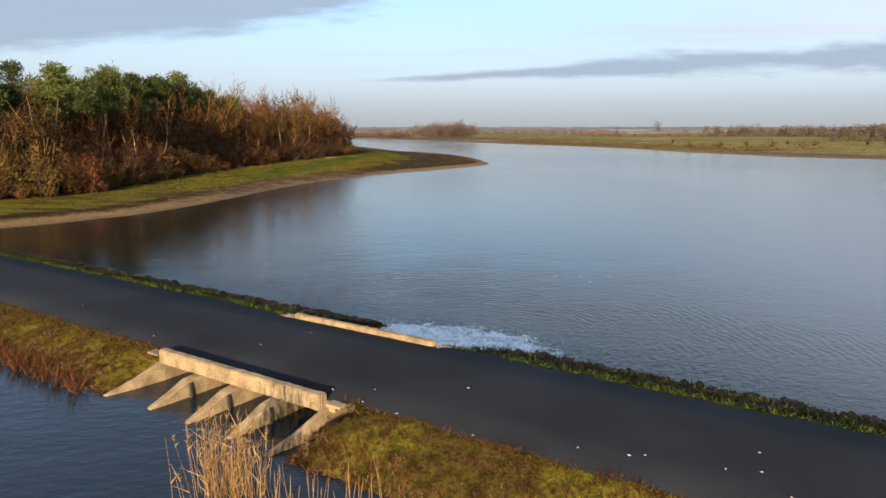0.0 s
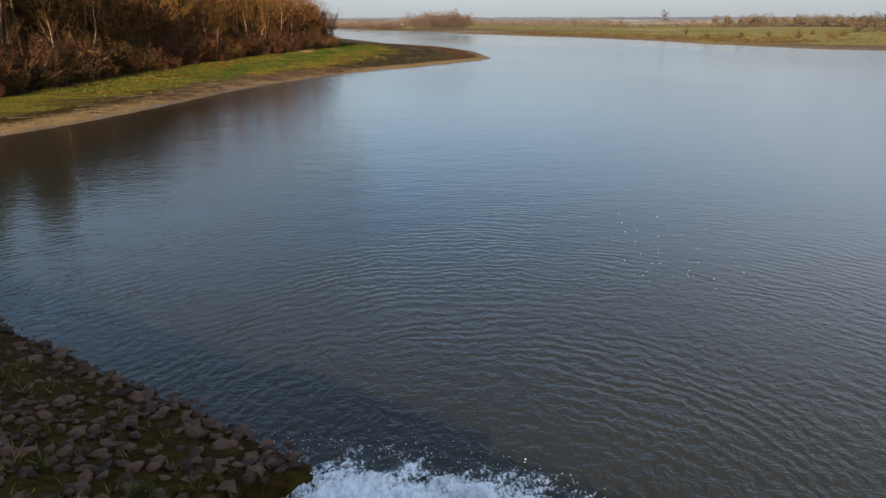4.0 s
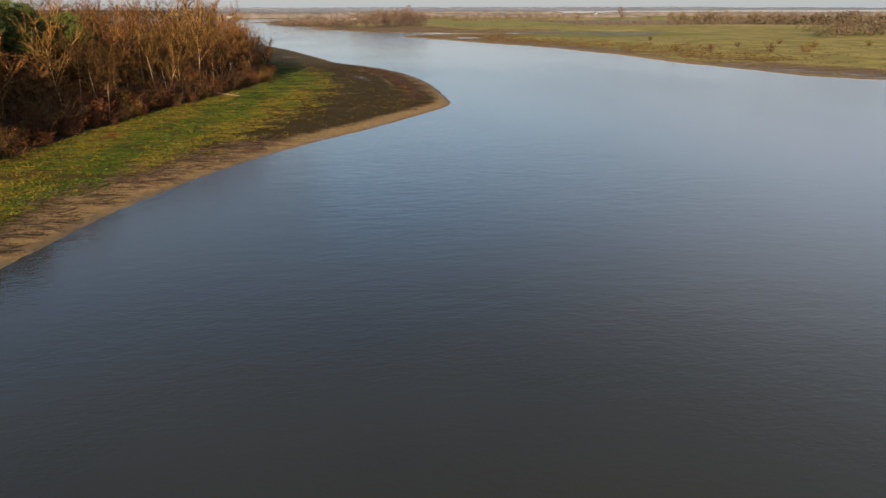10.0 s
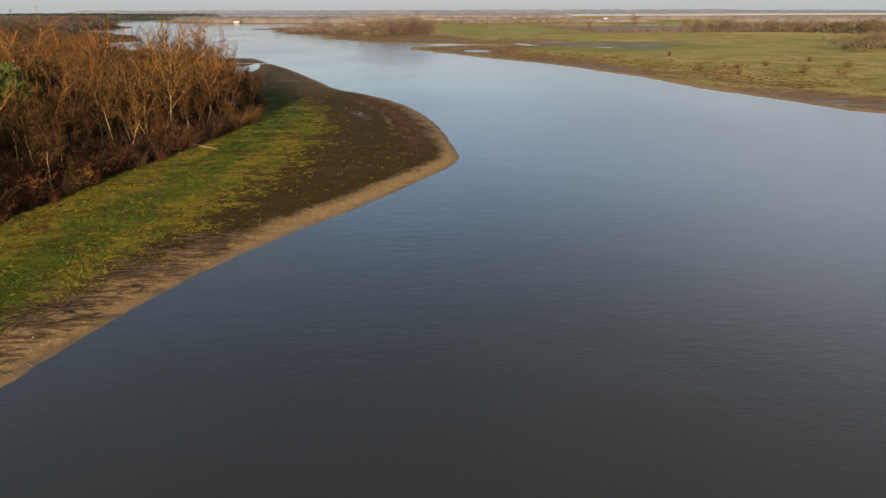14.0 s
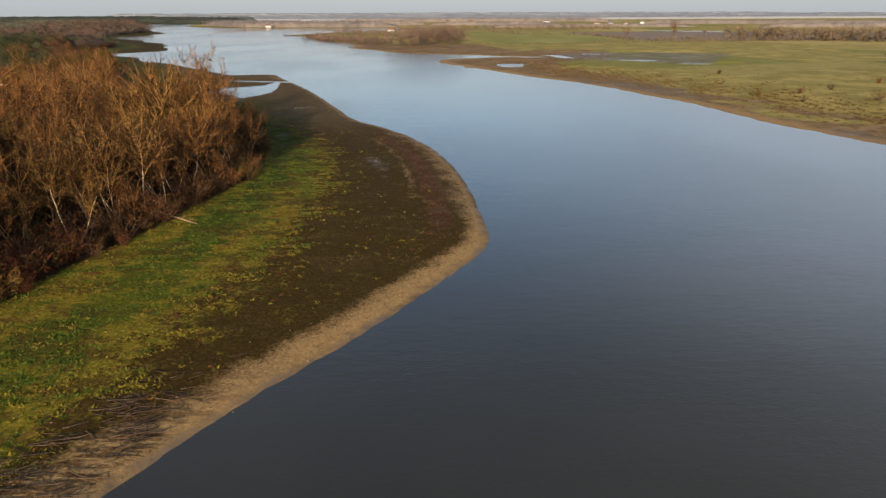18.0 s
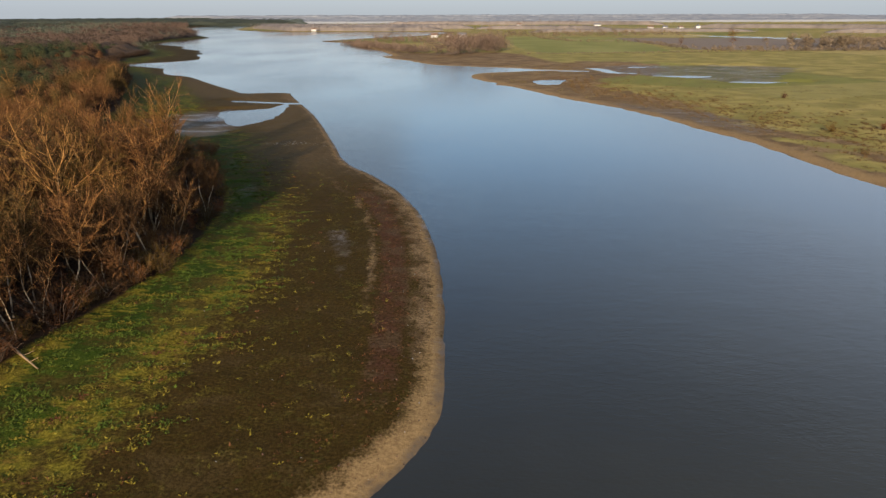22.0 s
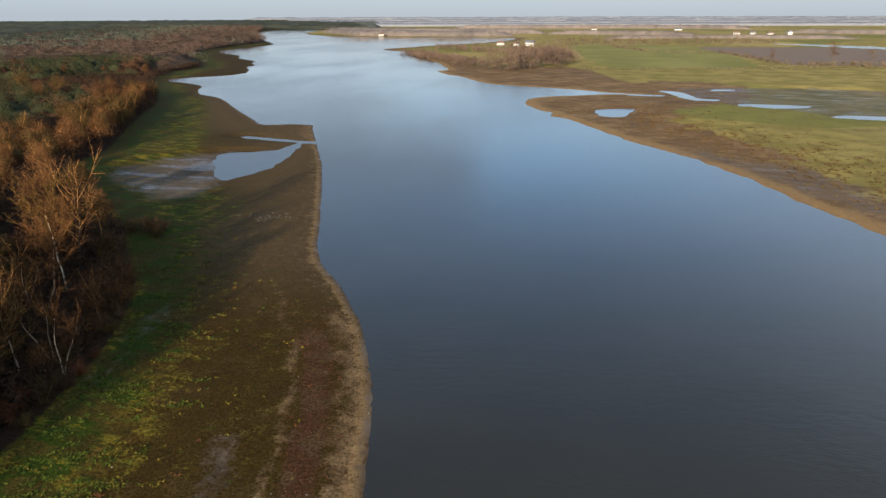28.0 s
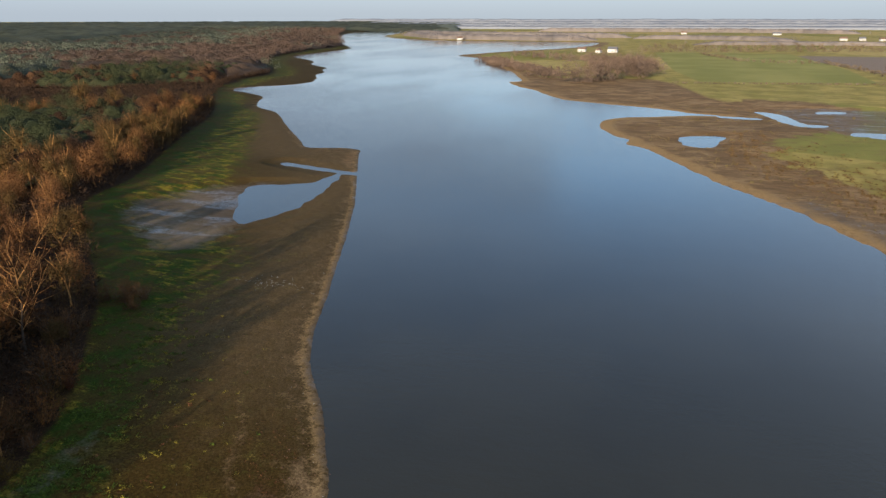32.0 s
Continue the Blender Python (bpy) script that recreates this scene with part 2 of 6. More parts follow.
    lush = m.math("ADD", streak, m.math("ADD", m.math("MULTIPLY", m.attr("heart"), -0.16), m.math("MULTIPLY", north, -0.045)))
    lush = m.math("SUBTRACT", lush, m.step(sep.outputs[1], 205, 260, 0.0, 0.08))
    grass = m.mix(m.step(lush, 0.36, 0.45), grassa, ochre)
    grass = m.mix(m.step(m.noise(0.22, 5, 0.68, (0.6, 1.3, 1), 16), 0.47, 0.58, 0, 0.8), grass, m.mix(m.step(fine, 0.4, 0.62), (0.0300, 0.0210, 0.0050), (0.0850, 0.0570, 0.0120)))
    red = m.mix(m.step(fine, 0.35, 0.66), (0.0300, 0.0125, 0.0060), (0.0900, 0.0400, 0.0195))
    red = m.mix(m.step(n0, 0.44, 0.58, 0, 0.85), red, m.mix(m.step(fine, 0.4, 0.62), (0.0400, 0.0240, 0.0105), (0.1050, 0.0620, 0.0290)))
    tan = m.mix(m.step(fine, 0.35, 0.68), (0.150, 0.0920, 0.0420), (0.300, 0.1980, 0.0980))
    tan = m.mix(m.step(n1, 0.42, 0.6, 0, 0.6), tan, (0.108, 0.0620, 0.0270))
    tan = m.mix(m.step(film, 0.50, 0.62, 0, 0.55), tan, m.mix(m.step(fine, 0.4, 0.62), (0.045, 0.027, 0.013), (0.105, 0.064, 0.032)))
    tan = m.mix(m.step(m.noise(0.17, 6, 0.7, (0.8, 1.3, 1), -30, None, 0.7), 0.46, 0.60, 0, 0.75), tan, m.mix(m.step(fine, 0.36, 0.64), (0.060, 0.035, 0.015), (0.150, 0.092, 0.042)))
    fielda = m.mix(m.step(n1, 0.40, 0.60), (0.190, 0.152, 0.038), (0.300, 0.230, 0.066))
    cell = m.n.new("ShaderNodeSeparateColor")
    m.l.new(m.voronoi(0.0065, "Color"), cell.inputs[0])
    fielda = m.mix(m.step(cell.outputs[0], 0.25, 0.75, 0, 0.75), fielda, m.mix(m.step(cell.outputs[1], 0.3, 0.7), (0.128, 0.134, 0.028), (0.36, 0.265, 0.095)))
    field = m.mix(m.step(fine, 0.42, 0.72, 0, 0.5), fielda, (0.235, 0.185, 0.055))
    field = m.mix(m.step(m.noise(0.13, 6, 0.72, (0.8, 1.4, 1), -28), 0.50, 0.64, 0, 0.65), field, m.mix(m.step(fine, 0.4, 0.62), (0.085, 0.062, 0.022), (0.19, 0.145, 0.052)))
    pasture = m.mix(m.step(m.noise(0.02, 4), 0.35, 0.65), (0.172, 0.160, 0.042), (0.230, 0.205, 0.060))
    plough = m.mix(m.step(fine, 0.35, 0.68), (0.15, 0.11, 0.078), (0.225, 0.17, 0.125))
    wet = m.mix(m.step(n1, 0.35, 0.65), (0.060, 0.041, 0.0235), (0.118, 0.083, 0.049))
    silt = m.mix(m.step(fine, 0.32, 0.68), (0.052, 0.034, 0.0150), (0.120, 0.080, 0.0370))
    c = m.mix(m.math("MULTIPLY", m.attr("silt"), m.step(n2, 0.3, 0.7, 0.55, 0.95)), mud, silt)
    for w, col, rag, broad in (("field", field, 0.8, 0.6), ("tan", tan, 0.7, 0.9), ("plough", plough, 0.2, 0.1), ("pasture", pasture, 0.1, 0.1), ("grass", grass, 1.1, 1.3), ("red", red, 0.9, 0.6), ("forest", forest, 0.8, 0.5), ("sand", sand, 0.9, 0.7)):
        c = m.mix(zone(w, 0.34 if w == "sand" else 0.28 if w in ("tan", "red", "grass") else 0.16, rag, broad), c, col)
    wz = zone("wet", 0.3, 0.8, 0.7)
    c = m.mix(wz, c, wet)
    m.colour(c)
    m.put(m.b.inputs["Specular IOR Level"], m.math("ADD", 0.04, m.math("MULTIPLY", wz, 0.16)))
    m.rough(m.math("SUBTRACT", 0.92, m.math("MULTIPLY", wz, m.step(film, 0.46, 0.60, 0.06, 0.66))))
    m.bump(m.math("ADD", m.math("MULTIPLY", n3, 0.7), m.math("MULTIPLY", n4, 0.3)), 0.8, 0.14)
    m.put(m.b.inputs["Normal"].links[0].from_node.inputs["Strength"], m.math("SUBTRACT", 0.8, m.math("MULTIPLY", wz, 0.74)))
    return m.m


def water_material(name, deep, ripple=1.0, rings=None):
    m = Mat(name, 0.06, 0.5)
    m.b.inputs["IOR"].default_value = 1.33
    wind = m.noise(0.012, 3, 0.5, (1, 0.5, 1), -25)
    w1 = m.noise(0.55, 3, 0.6, (1.0, 2.0, 1), -15)
    w2 = m.noise(2.2, 3, 0.6, (1.0, 1.8, 1), -8)
    w3 = m.noise(0.12, 2, 0.5, (1.0, 1.6, 1), -20)
    h = m.math("ADD", m.math("MULTIPLY", w1, 0.10), m.math("ADD", m.math("MULTIPLY", w2, 0.075), m.math("MULTIPLY", w3, 0.12)))
    h = m.math("MULTIPLY", h, m.step(wind, 0.35, 0.62, 0.5, 1.2))
    if rings:
        d = m.n.new("ShaderNodeVectorMath")
        d.operation = "DISTANCE"
        m.l.new(m.pos, d.inputs[0])
        d.inputs[1].default_value = rings
        far = d.outputs["Value"]
        wave = m.math("SINE", m.math("ADD", m.math("MULTIPLY", far, 15.5), m.math("MULTIPLY", m.noise(0.3, 5, 0.62), 38.0)))
        wave = m.math("MULTIPLY", wave, m.math("MULTIPLY", m.step(far, 3, 30, 0.023, 0.0), m.step(m.noise(0.2, 3), 0.35, 0.65, 0.1, 1.0)))
        chop = m.math("MULTIPLY", m.noise(3.2, 3, 0.7, (1.0, 1.0, 1), 0, None, 0.6), m.step(far, 4, 20, 0.16, 0.0))
        h = m.math("ADD", h, m.math("ADD", wave, chop))
    m.bump(h, 0.55 * ripple, 0.5)
    m.colour(m.mix(m.step(m.noise(0.03, 3), 0.35, 0.65), deep, tuple(v * 1.25 for v in deep)))
    m.rough(m.step(wind, 0.35, 0.62, 0.05, 0.12))
    return m.m


GROUND = ground_material()
LAKE = water_material("lake_water", (0.0215, 0.0195, 0.0125), 1.0, (1.0, 24.0, 0.0))
CANAL = water_material("canal_water", (0.018, 0.023, 0.029), 1.5)
ASPHALT = two_tone("worn_asphalt", (0.01562, 0.016, 0.0175), (0.03188, 0.03275, 0.03525), 0.35, 0.8, 0.35, 45, 0.12)
CONCRETE = two_tone("weathered_concrete", (0.17, 0.115, 0.055), (0.46, 0.335, 0.175), 2.2, 0.85, 0.5, 26)
DARKCON = two_tone("wet_dark_concrete", (0.039, 0.0351, 0.0273), (0.109, 0.0936, 0.0702), 2.2, 0.45, 0.4, 20)
STONE = two_tone("rubble_stone", (0.0353, 0.019, 0.0103), (0.12, 0.062, 0.0345), 3.0, 0.8, 0.5, 18, 0.3, "object")
RUBBLE = two_tone("small_rubble", (0.0353, 0.019, 0.0103), (0.126, 0.064, 0.0354), 3.0, 0.8, 0.5, 18, 0.3, "island")
MOSS = two_tone("moss_and_grass", (0.02625, 0.039, 0.00675), (0.0975, 0.1162, 0.018), 2.5, 0.95, 0.3, 14, 0.1, "island")
BANKGRASS = two_tone("bank_grass", (0.03776, 0.02713, 0.0056), (0.1416, 0.07106, 0.0182), 1.1, 0.95, 0.3, 10, 0.1, "island")
RUSTWEED = two_tone("rust_coloured_weed", (0.0468, 0.0168, 0.006375), (0.1485, 0.064, 0.024), 1.3, 0.95, 0.3, 10, 0.1, "island")
GREENWEED = two_tone("green_shore_weed", (0.0336, 0.0512, 0.0052), (0.084, 0.1056, 0.01), 1.0, 0.9, 0.3, 10, 0.15, "island")
YELLOWWEED = two_tone("yellow_shore_weed", (0.084, 0.0672, 0.0072), (0.188, 0.144, 0.0156), 1.0, 0.9, 0.3, 10, 0.15, "island")
MEADOWTUFT = two_tone("meadow_tussock", (0.065, 0.050, 0.018), (0.17, 0.125, 0.045), 1.0, 0.95, 0.3, 10, 0.1, "island")
DRYTUFT = two_tone("dead_tussock", (0.055, 0.034, 0.0125), (0.145, 0.088, 0.034), 1.0, 0.95, 0.3, 10, 0.1, "island")
REED = two_tone("dry_reed", (0.26, 0.145, 0.045), (0.46, 0.28, 0.10), 2.0, 0.8, 0.2, 20, 0.2, "island")
BIRCH = two_tone("birch_bark", (0.25, 0.170, 0.09), (0.58, 0.45, 0.28), 1.4, 0.8, 0.3, 9, 0.2, "object")
LIMB = two_tone("ochre_limb_bark", (0.11, 0.053, 0.015), (0.36, 0.185, 0.054), 1.4, 0.85, 0.3, 9, 0.2, "object")
BARK = two_tone("brown_bark", (0.0468, 0.0328, 0.0218), (0.133, 0.0936, 0.0624), 1.4, 0.9, 0.4, 9, 0.2, "object")
# inner branches darkened so their colour gives the shade inside a crown
CROWN_SHADE = two_tone("shade_inner_branches", (0.020, 0.0095, 0.0032), (0.055, 0.026, 0.0080), 1.4, 0.9, 0.2, 9, 0.1, "object")
PINEBARK = two_tone("pine_bark", (0.078, 0.0429, 0.0234), (0.203, 0.109, 0.0585), 1.4, 0.9, 0.4, 9, 0.2, "object")
TWIG_RUSSET = two_tone("russet_twigs", (0.050, 0.0195, 0.0055), (0.150, 0.064, 0.0170), 0.5, 0.85, 0.0, 6, 0.15, "object")
TWIG_BROWN = two_tone("brown_twigs", (0.04452, 0.02036, 0.006689), (0.1191, 0.05825, 0.01878), 0.5, 0.85, 0.0, 6, 0.15, "object")
TWIG_OLIVE = two_tone("olive_twigs", (0.044, 0.026, 0.0050), (0.125, 0.072, 0.0130), 0.5, 0.85, 0.0, 6, 0.15, "object")
TWIG_RED = two_tone("red_brown_twigs", (0.056, 0.0165, 0.0060), (0.150, 0.050, 0.0165), 0.5, 0.85, 0.0, 6, 0.15, "object")
NEEDLES = two_tone("pine_needles", (0.03, 0.042, 0.009), (0.098, 0.11, 0.02), 0.6, 0.8, 0.0, 6, 0.2, "object")


def far_wood(name, a, b, crown, stand):
    """Canopy colour that changes from stand to stand and from crown to crown."""
    m = Mat(name, 0.95, 0.1)
    f = m.math("ADD", m.math("MULTIPLY", m.noise(stand, 3), 0.4), m.math("ADD", m.math("MULTIPLY", m.noise(crown, 1), 0.42), m.math("MULTIPLY", m.island(), 0.18)))
    m.colour(m.mix(m.step(f, 0.3, 0.68), a, b))
    return m.m


def canopy_material(name, brown, green):
    """Bare crowns and pines side by side, each crown with a tone of its own."""
    m = Mat(name, 0.95, 0.08)
    twig, lump = m.noise(2.2, 4, 0.7), m.noise(0.5, 3, 0.6)
    v = m.math("ADD", m.math("MULTIPLY", m.attr("tone"), 0.5), m.math("ADD", m.math("MULTIPLY", twig, 0.35), m.math("MULTIPLY", lump, 0.25)))
    f = m.step(v, 0.25, 0.85)
    c = m.mix(m.step(m.attr("pine"), 0.45, 0.6), m.mix(f, brown[0], brown[1]), m.mix(f, green[0], green[1]))
    m.colour(c)
    m.bump(m.math("ADD", m.math("MULTIPLY", twig, 0.5), lump), 0.9, 0.6)
    return m.m


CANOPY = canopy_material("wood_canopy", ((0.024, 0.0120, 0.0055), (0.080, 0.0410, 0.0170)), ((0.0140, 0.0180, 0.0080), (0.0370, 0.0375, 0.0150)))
# far copy of the canopy, tones lifted and greyed to stand for haze
CANOPY_FAR = canopy_material("haze_paled_canopy", ((0.036, 0.0235, 0.0150), (0.085, 0.054, 0.033)), ((0.032, 0.036, 0.022), (0.062, 0.062, 0.038)))
FARBROWN = far_wood("bare_wood_far", (0.033, 0.0165, 0.00796), (0.102, 0.0542, 0.024), 0.16, 0.012)
HEDGE = far_wood("hedge_wood", (0.07, 0.052, 0.033), (0.165, 0.122, 0.076), 0.1, 0.01)
# bare wood greyed and lightened: distance haze mixed into the colour
FARGREY = far_wood("haze_greyed_far_wood", (0.090, 0.079, 0.074), (0.160, 0.136, 0.122), 0.05, 0.006)
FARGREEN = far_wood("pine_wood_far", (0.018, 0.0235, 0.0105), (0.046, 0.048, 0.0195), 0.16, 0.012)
# pine green paled with distance, the haze being in the colour
FARPINE = far_wood("haze_paled_pine_wood", (0.0648, 0.072, 0.0504), (0.108, 0.1116, 0.0756), 0.02, 0.004)
DOME = far_wood("russet_crown", (0.04512, 0.01922, 0.006955), (0.1507, 0.07309, 0.02549), 0.2, 0.02)
DOME_OLIVE = far_wood("olive_brown_crown", (0.03136, 0.01956, 0.006077), (0.0912, 0.05575, 0.01742), 0.2, 0.02)
THICKET = far_wood("willow_thicket", (0.068, 0.048, 0.036), (0.165, 0.115, 0.082), 0.09, 0.008)
# far bare wood with saturation lowered, as haze would do
FARWOOD = far_wood("haze_muted_far_wood", (0.0425, 0.029, 0.022), (0.115, 0.0765, 0.0545), 0.09, 0.008)
# skyline wood in pale blue-grey: distance haze put into the base colour
FARHAZE = two_tone("haze_pale_wood", (0.150, 0.158, 0.176), (0.190, 0.198, 0.215), 0.01, 1.0, 0.0, 0.1, 0.0, "island")
WHITEWALL = two_tone("white_plaster", (0.3838, 0.3744, 0.3557), (0.5113, 0.4926, 0.4657), 0.6, 0.8, 0.1, 12)
ROOFTILE = two_tone("clay_roof", (0.09375, 0.05557, 0.039), (0.1583, 0.1035, 0.0702), 0.8, 0.85, 0.3, 10)
SLATE = two_tone("slate_roof", (0.0702, 0.0702, 0.078), (0.133, 0.133, 0.144), 0.8, 0.7, 0.3, 10)
GLASSDARK = two_tone("dark_window", (0.0156, 0.0195, 0.0234), (0.039, 0.0429, 0.0468), 0.8, 0.15, 0.0, 10, 0.5)
def foam_material(lace):
    """Aerated water: white over grey, thinning into lace where its cover runs out."""
    m = Mat("white_foam" if lace else "foam_fleck", 0.6, 0.25)
    a, b, c = m.noise(1.1, 3, 0.6, (1.0, 1.0, 1), 0, None, 0.6), m.noise(4.0, 5, 0.62, (1.6, 0.8, 1), 35, None, 0.9), m.noise(16, 4, 0.62, (1.4, 0.8, 1), 35, None, 0.5)
    f = m.math("ADD", m.math("MULTIPLY", a, 0.35), m.math("ADD", m.math("MULTIPLY", b, 0.4), m.math("MULTIPLY", c, 0.25)))
    m.colour(m.mix(m.step(f, 0.40, 0.58), (0.50, 0.53, 0.55), (0.95, 0.95, 0.94)))
    m.bump(m.math("ADD", b, m.math("MULTIPLY", c, 0.4)), 0.55, 0.12)
    if lace:
        j = m.math("ADD", m.math("MULTIPLY", m.math("SUBTRACT", b, 0.5), 0.9), m.math("MULTIPLY", m.math("SUBTRACT", c, 0.5), 1.3))
        m.put(m.b.inputs["Alpha"], m.step(m.math("ADD", m.attr("cover"), j), 0.02, 0.56))
    return m.m


FLECK = foam_material(False)
FOAM = foam_material(True)
DRIFT = two_tone("driftwood", (0.022, 0.014, 0.0085), (0.085, 0.055, 0.033), 2.0, 0.85, 0.4, 12, 0.2, "island")
PALE = two_tone("pale_litter", (0.195, 0.183, 0.164), (0.39, 0.374, 0.351), 2.0, 0.8, 0.2, 12, 0.2, "island")

SPILL = two_tone("gliding_dark_water", (0.010, 0.012, 0.012), (0.018, 0.020, 0.019), 1.2, 0.3, 0.2, 3, 0.28)
# brushwood darkened until its colour holds the shade within the wood
SHADE_BRUSH = two_tone("shade_dark_brushwood", (0.016, 0.010, 0.006), (0.052, 0.030, 0.016), 0.5, 0.9, 0.0, 5, 0.1, "island")


# ---- helpers for meshes ----
def mesh_object(name, verts, faces, material, parent=None, label="", smooth=False):
    me = bpy.data.meshes.new(name)
    me.from_pydata([tuple(v) for v in verts], [], [tuple(f) for f in faces])
    me.materials.append(material)
    if smooth:
        me.polygons.foreach_set("use_smooth", [True] * len(me.polygons))
    me.update()
    ob = new(name, me)
    if parent:
        ob.parent = parent
    if label:
        tagged(ob, label)
    return ob


def part(name, bm, material, parent, label=""):
    me = bpy.data.meshes.new(name)
    bm.to_mesh(me)
    bm.free()
    me.materials.append(material)
    ob = new(name, me)
    if parent:
        ob.parent = parent
    if label:
        tagged(ob, label)
    return ob


def box(x0, x1, y0, y1, z0, z1, bevel=0.02, segments=1):
    bm = bmesh.new()
    bmesh.ops.create_cube(bm, size=1)
    for v in bm.verts:
        v.co = Vector((x0 + (v.co.x + 0.5) * (x1 - x0), y0 + (v.co.y + 0.5) * (y1 - y0), z0 + (v.co.z + 0.5) * (z1 - z0)))
    if bevel:
        bmesh.ops.bevel(bm, geom=bm.edges[:], offset=bevel, segments=segments, affect="EDGES")
    return bm


def smooth_line(points, per=5, closed=False):
    """A Catmull-Rom line through the points."""
    p = [np.array(q, float) for q in points]
    n, out = len(p), []
    for i in range(n if closed else n - 1):
        a, b, c, d = (p[(i + k) % n] if closed else p[min(max(i + k, 0), n - 1)] for k in (-1, 0, 1, 2))
        for k in range(per):
            t = k / per
            out.append(0.5 * ((2 * b) + (c - a) * t + (2 * a - 5 * b + 4 * c - d) * t * t + (3 * b - a - 3 * c + d) * t ** 3))
    if not closed:
        out.append(p[-1])
    return np.array(out)


def signed(x, y, poly):
    """Distance to a closed outline, positive inside."""
    best, inside = np.full(x.shape, 1e18), np.zeros(x.shape, bool)
    for (ax, ay), (bx, by) in zip(poly, np.roll(poly, -1, 0)):
        dx, dy = bx - ax, by - ay
        t = np.clip(((x - ax) * dx + (y - ay) * dy) / (dx * dx + dy * dy + 1e-9), 0, 1)
        best = np.minimum(best, (x - ax - t * dx) ** 2 + (y - ay - t * dy) ** 2)
        if ay != by:
            inside ^= ((ay > y) != (by > y)) & (x < (bx - ax) * (y - ay) / (by - ay) + ax)
    return np.where(inside, 1, -1) * np.sqrt(best)


def ramp01(v, lo, hi):
    t = np.clip((v - lo) / (hi - lo), 0, 1)
    return t * t * (3 - 2 * t)


def wobble(x, y, wave, seed):
    """Cheap smooth noise from sines, about -1 to 1."""
    r = np.random.RandomState(seed)
    out = 0
    for k in range(6):
        a, f, ph = r.uniform(0, 6.28), r.uniform(0.6, 1.9) / wave * 6.28, r.uniform(0, 6.28)
        out = out + np.sin((x * math.cos(a) + y * math.sin(a)) * f + ph)
    return out / 3.2


# ---- the plan: shore lines in metres ----
SHORE_LEFT = [(-52, 43), (-45, 47), (-37, 52.5), (-31, 59.5), (-27.5, 67), (-25.5, 77), (-23, 91.5), (-20, 101), (-17.7, 107), (-12.6, 116.9), (-7.4, 124.8), (-1.0, 133.6),
              (5.4, 144.1), (9.7, 151.8), (11.2, 158), (11.0, 166), (10.0, 182), (8.1, 197), (4.6, 213), (-1, 228.5), (-4.5, 235), (-9, 243), (-14.8, 251), (-19, 260),
              (-22.5, 271), (-27, 284), (-32.5, 300), (-41.5, 325), (-52, 350), (-57, 362), (-66, 383), (-69, 390.5), (-77, 392.5), (-89, 390),
              (-98, 401), (-121, 431), (-146, 465), (-166, 481), (-178, 500), (-188, 521), (-206, 536), (-226, 548), (-228, 566), (-208, 590), (-203, 612)]
SHORE_LEFT_FAR = [(-216, 645), (-229, 668), (-232, 690), (-247, 715), (-256, 741), (-289, 776), (-313, 825), (-372, 893), (-380, 990), (-397, 1110), (-520, 1320), (-640, 1560), (-760, 1900)]
SHORE_RIGHT = [(230, 70), (170, 120), (140, 160), (122, 183), (105, 199), (101, 215), (95, 232), (91, 245), (88, 266), (85, 285), (78.5, 305), (73, 325),
               (66, 344), (57, 361), (46, 380), (38, 400), (27, 424), (21, 429), (22, 438), (16, 447), (10, 463), (9, 474), (10, 487), (18, 498), (33, 506), (50, 514), (64, 518),
               (50, 521), (33, 535), (-3, 551), (-21, 565), (-42, 606), (-54, 622), (-67, 652), (-60, 664), (-71, 704), (-82, 741), (-96, 775), (-131, 892), (-186, 950), (-192, 985)]
SHORE_RIGHT_FAR = [(-150, 1090), (-70, 1245), (-60, 1430), (-184, 1450), (-387, 1455), (-560, 1630), (-640, 1900)]
LEFT = np.vstack([smooth_line(SHORE_LEFT), smooth_line(SHORE_LEFT_FAR, 3), [(-900, 2600), (-6000, 2600), (-6000, 46)]])
RIGHT = np.vstack([smooth_line(SHORE_RIGHT), smooth_line(SHORE_RIGHT_FAR, 3), [(-800, 2600), (-6000, 2800), (-6000, 7000), (7000, 7000), (7000, 70)]])
POOLS = [smooth_line(p, 4, True) for p in (
    [(-77, 334), (-68, 339), (-62, 344), (-60, 355), (-56.5, 341), (-54.5, 321), (-57, 311), (-61, 304), (-70, 318)],
    [(-84, 364.5), (-76, 362.6), (-66, 359.8), (-54, 358), (-54, 355.4), (-66, 357.2), (-76, 360), (-83, 362)],
    [(41, 447), (46, 454), (58, 456), (54, 443), (51, 432), (43, 433)],
    [(80, 536), (88, 532), (92, 520), (95, 501), (104, 498), (98, 492), (89, 497), (84, 520)],
    [(108, 478), (115, 482), (139, 478), (129, 470), (109, 470)],
    [(136, 443), (144, 449), (170, 446), (170, 439), (140, 438)],
    [(108, 540), (114, 548), (122, 546), (118, 540)],
    [(60, 512), (66, 515), (80, 512), (74, 508.5)],
    [(325, 1190), (380, 1200), (470, 1080), (430, 1020), (390, 1060)])]
FOREST_EDGE = [(-60, 60), (-50, 67), (-42.5, 78), (-41.5, 107), (-39, 122), (-37.3, 135), (-34.3, 147), (-31.6, 156), (-28.6, 170), (-26, 185), (-27, 200), (-31, 218), (-38, 234),
               (-50, 250), (-60, 262), (-84, 284), (-105, 305), (-112, 330), (-131, 368), (-152, 412), (-162, 434), (-184, 470), (-236, 545), (-254, 600), (-260, 648), (-290, 705), (-335, 765), (-392, 890), (-417, 1032), (-444, 1183), (-572, 1431), (-700, 1700)]
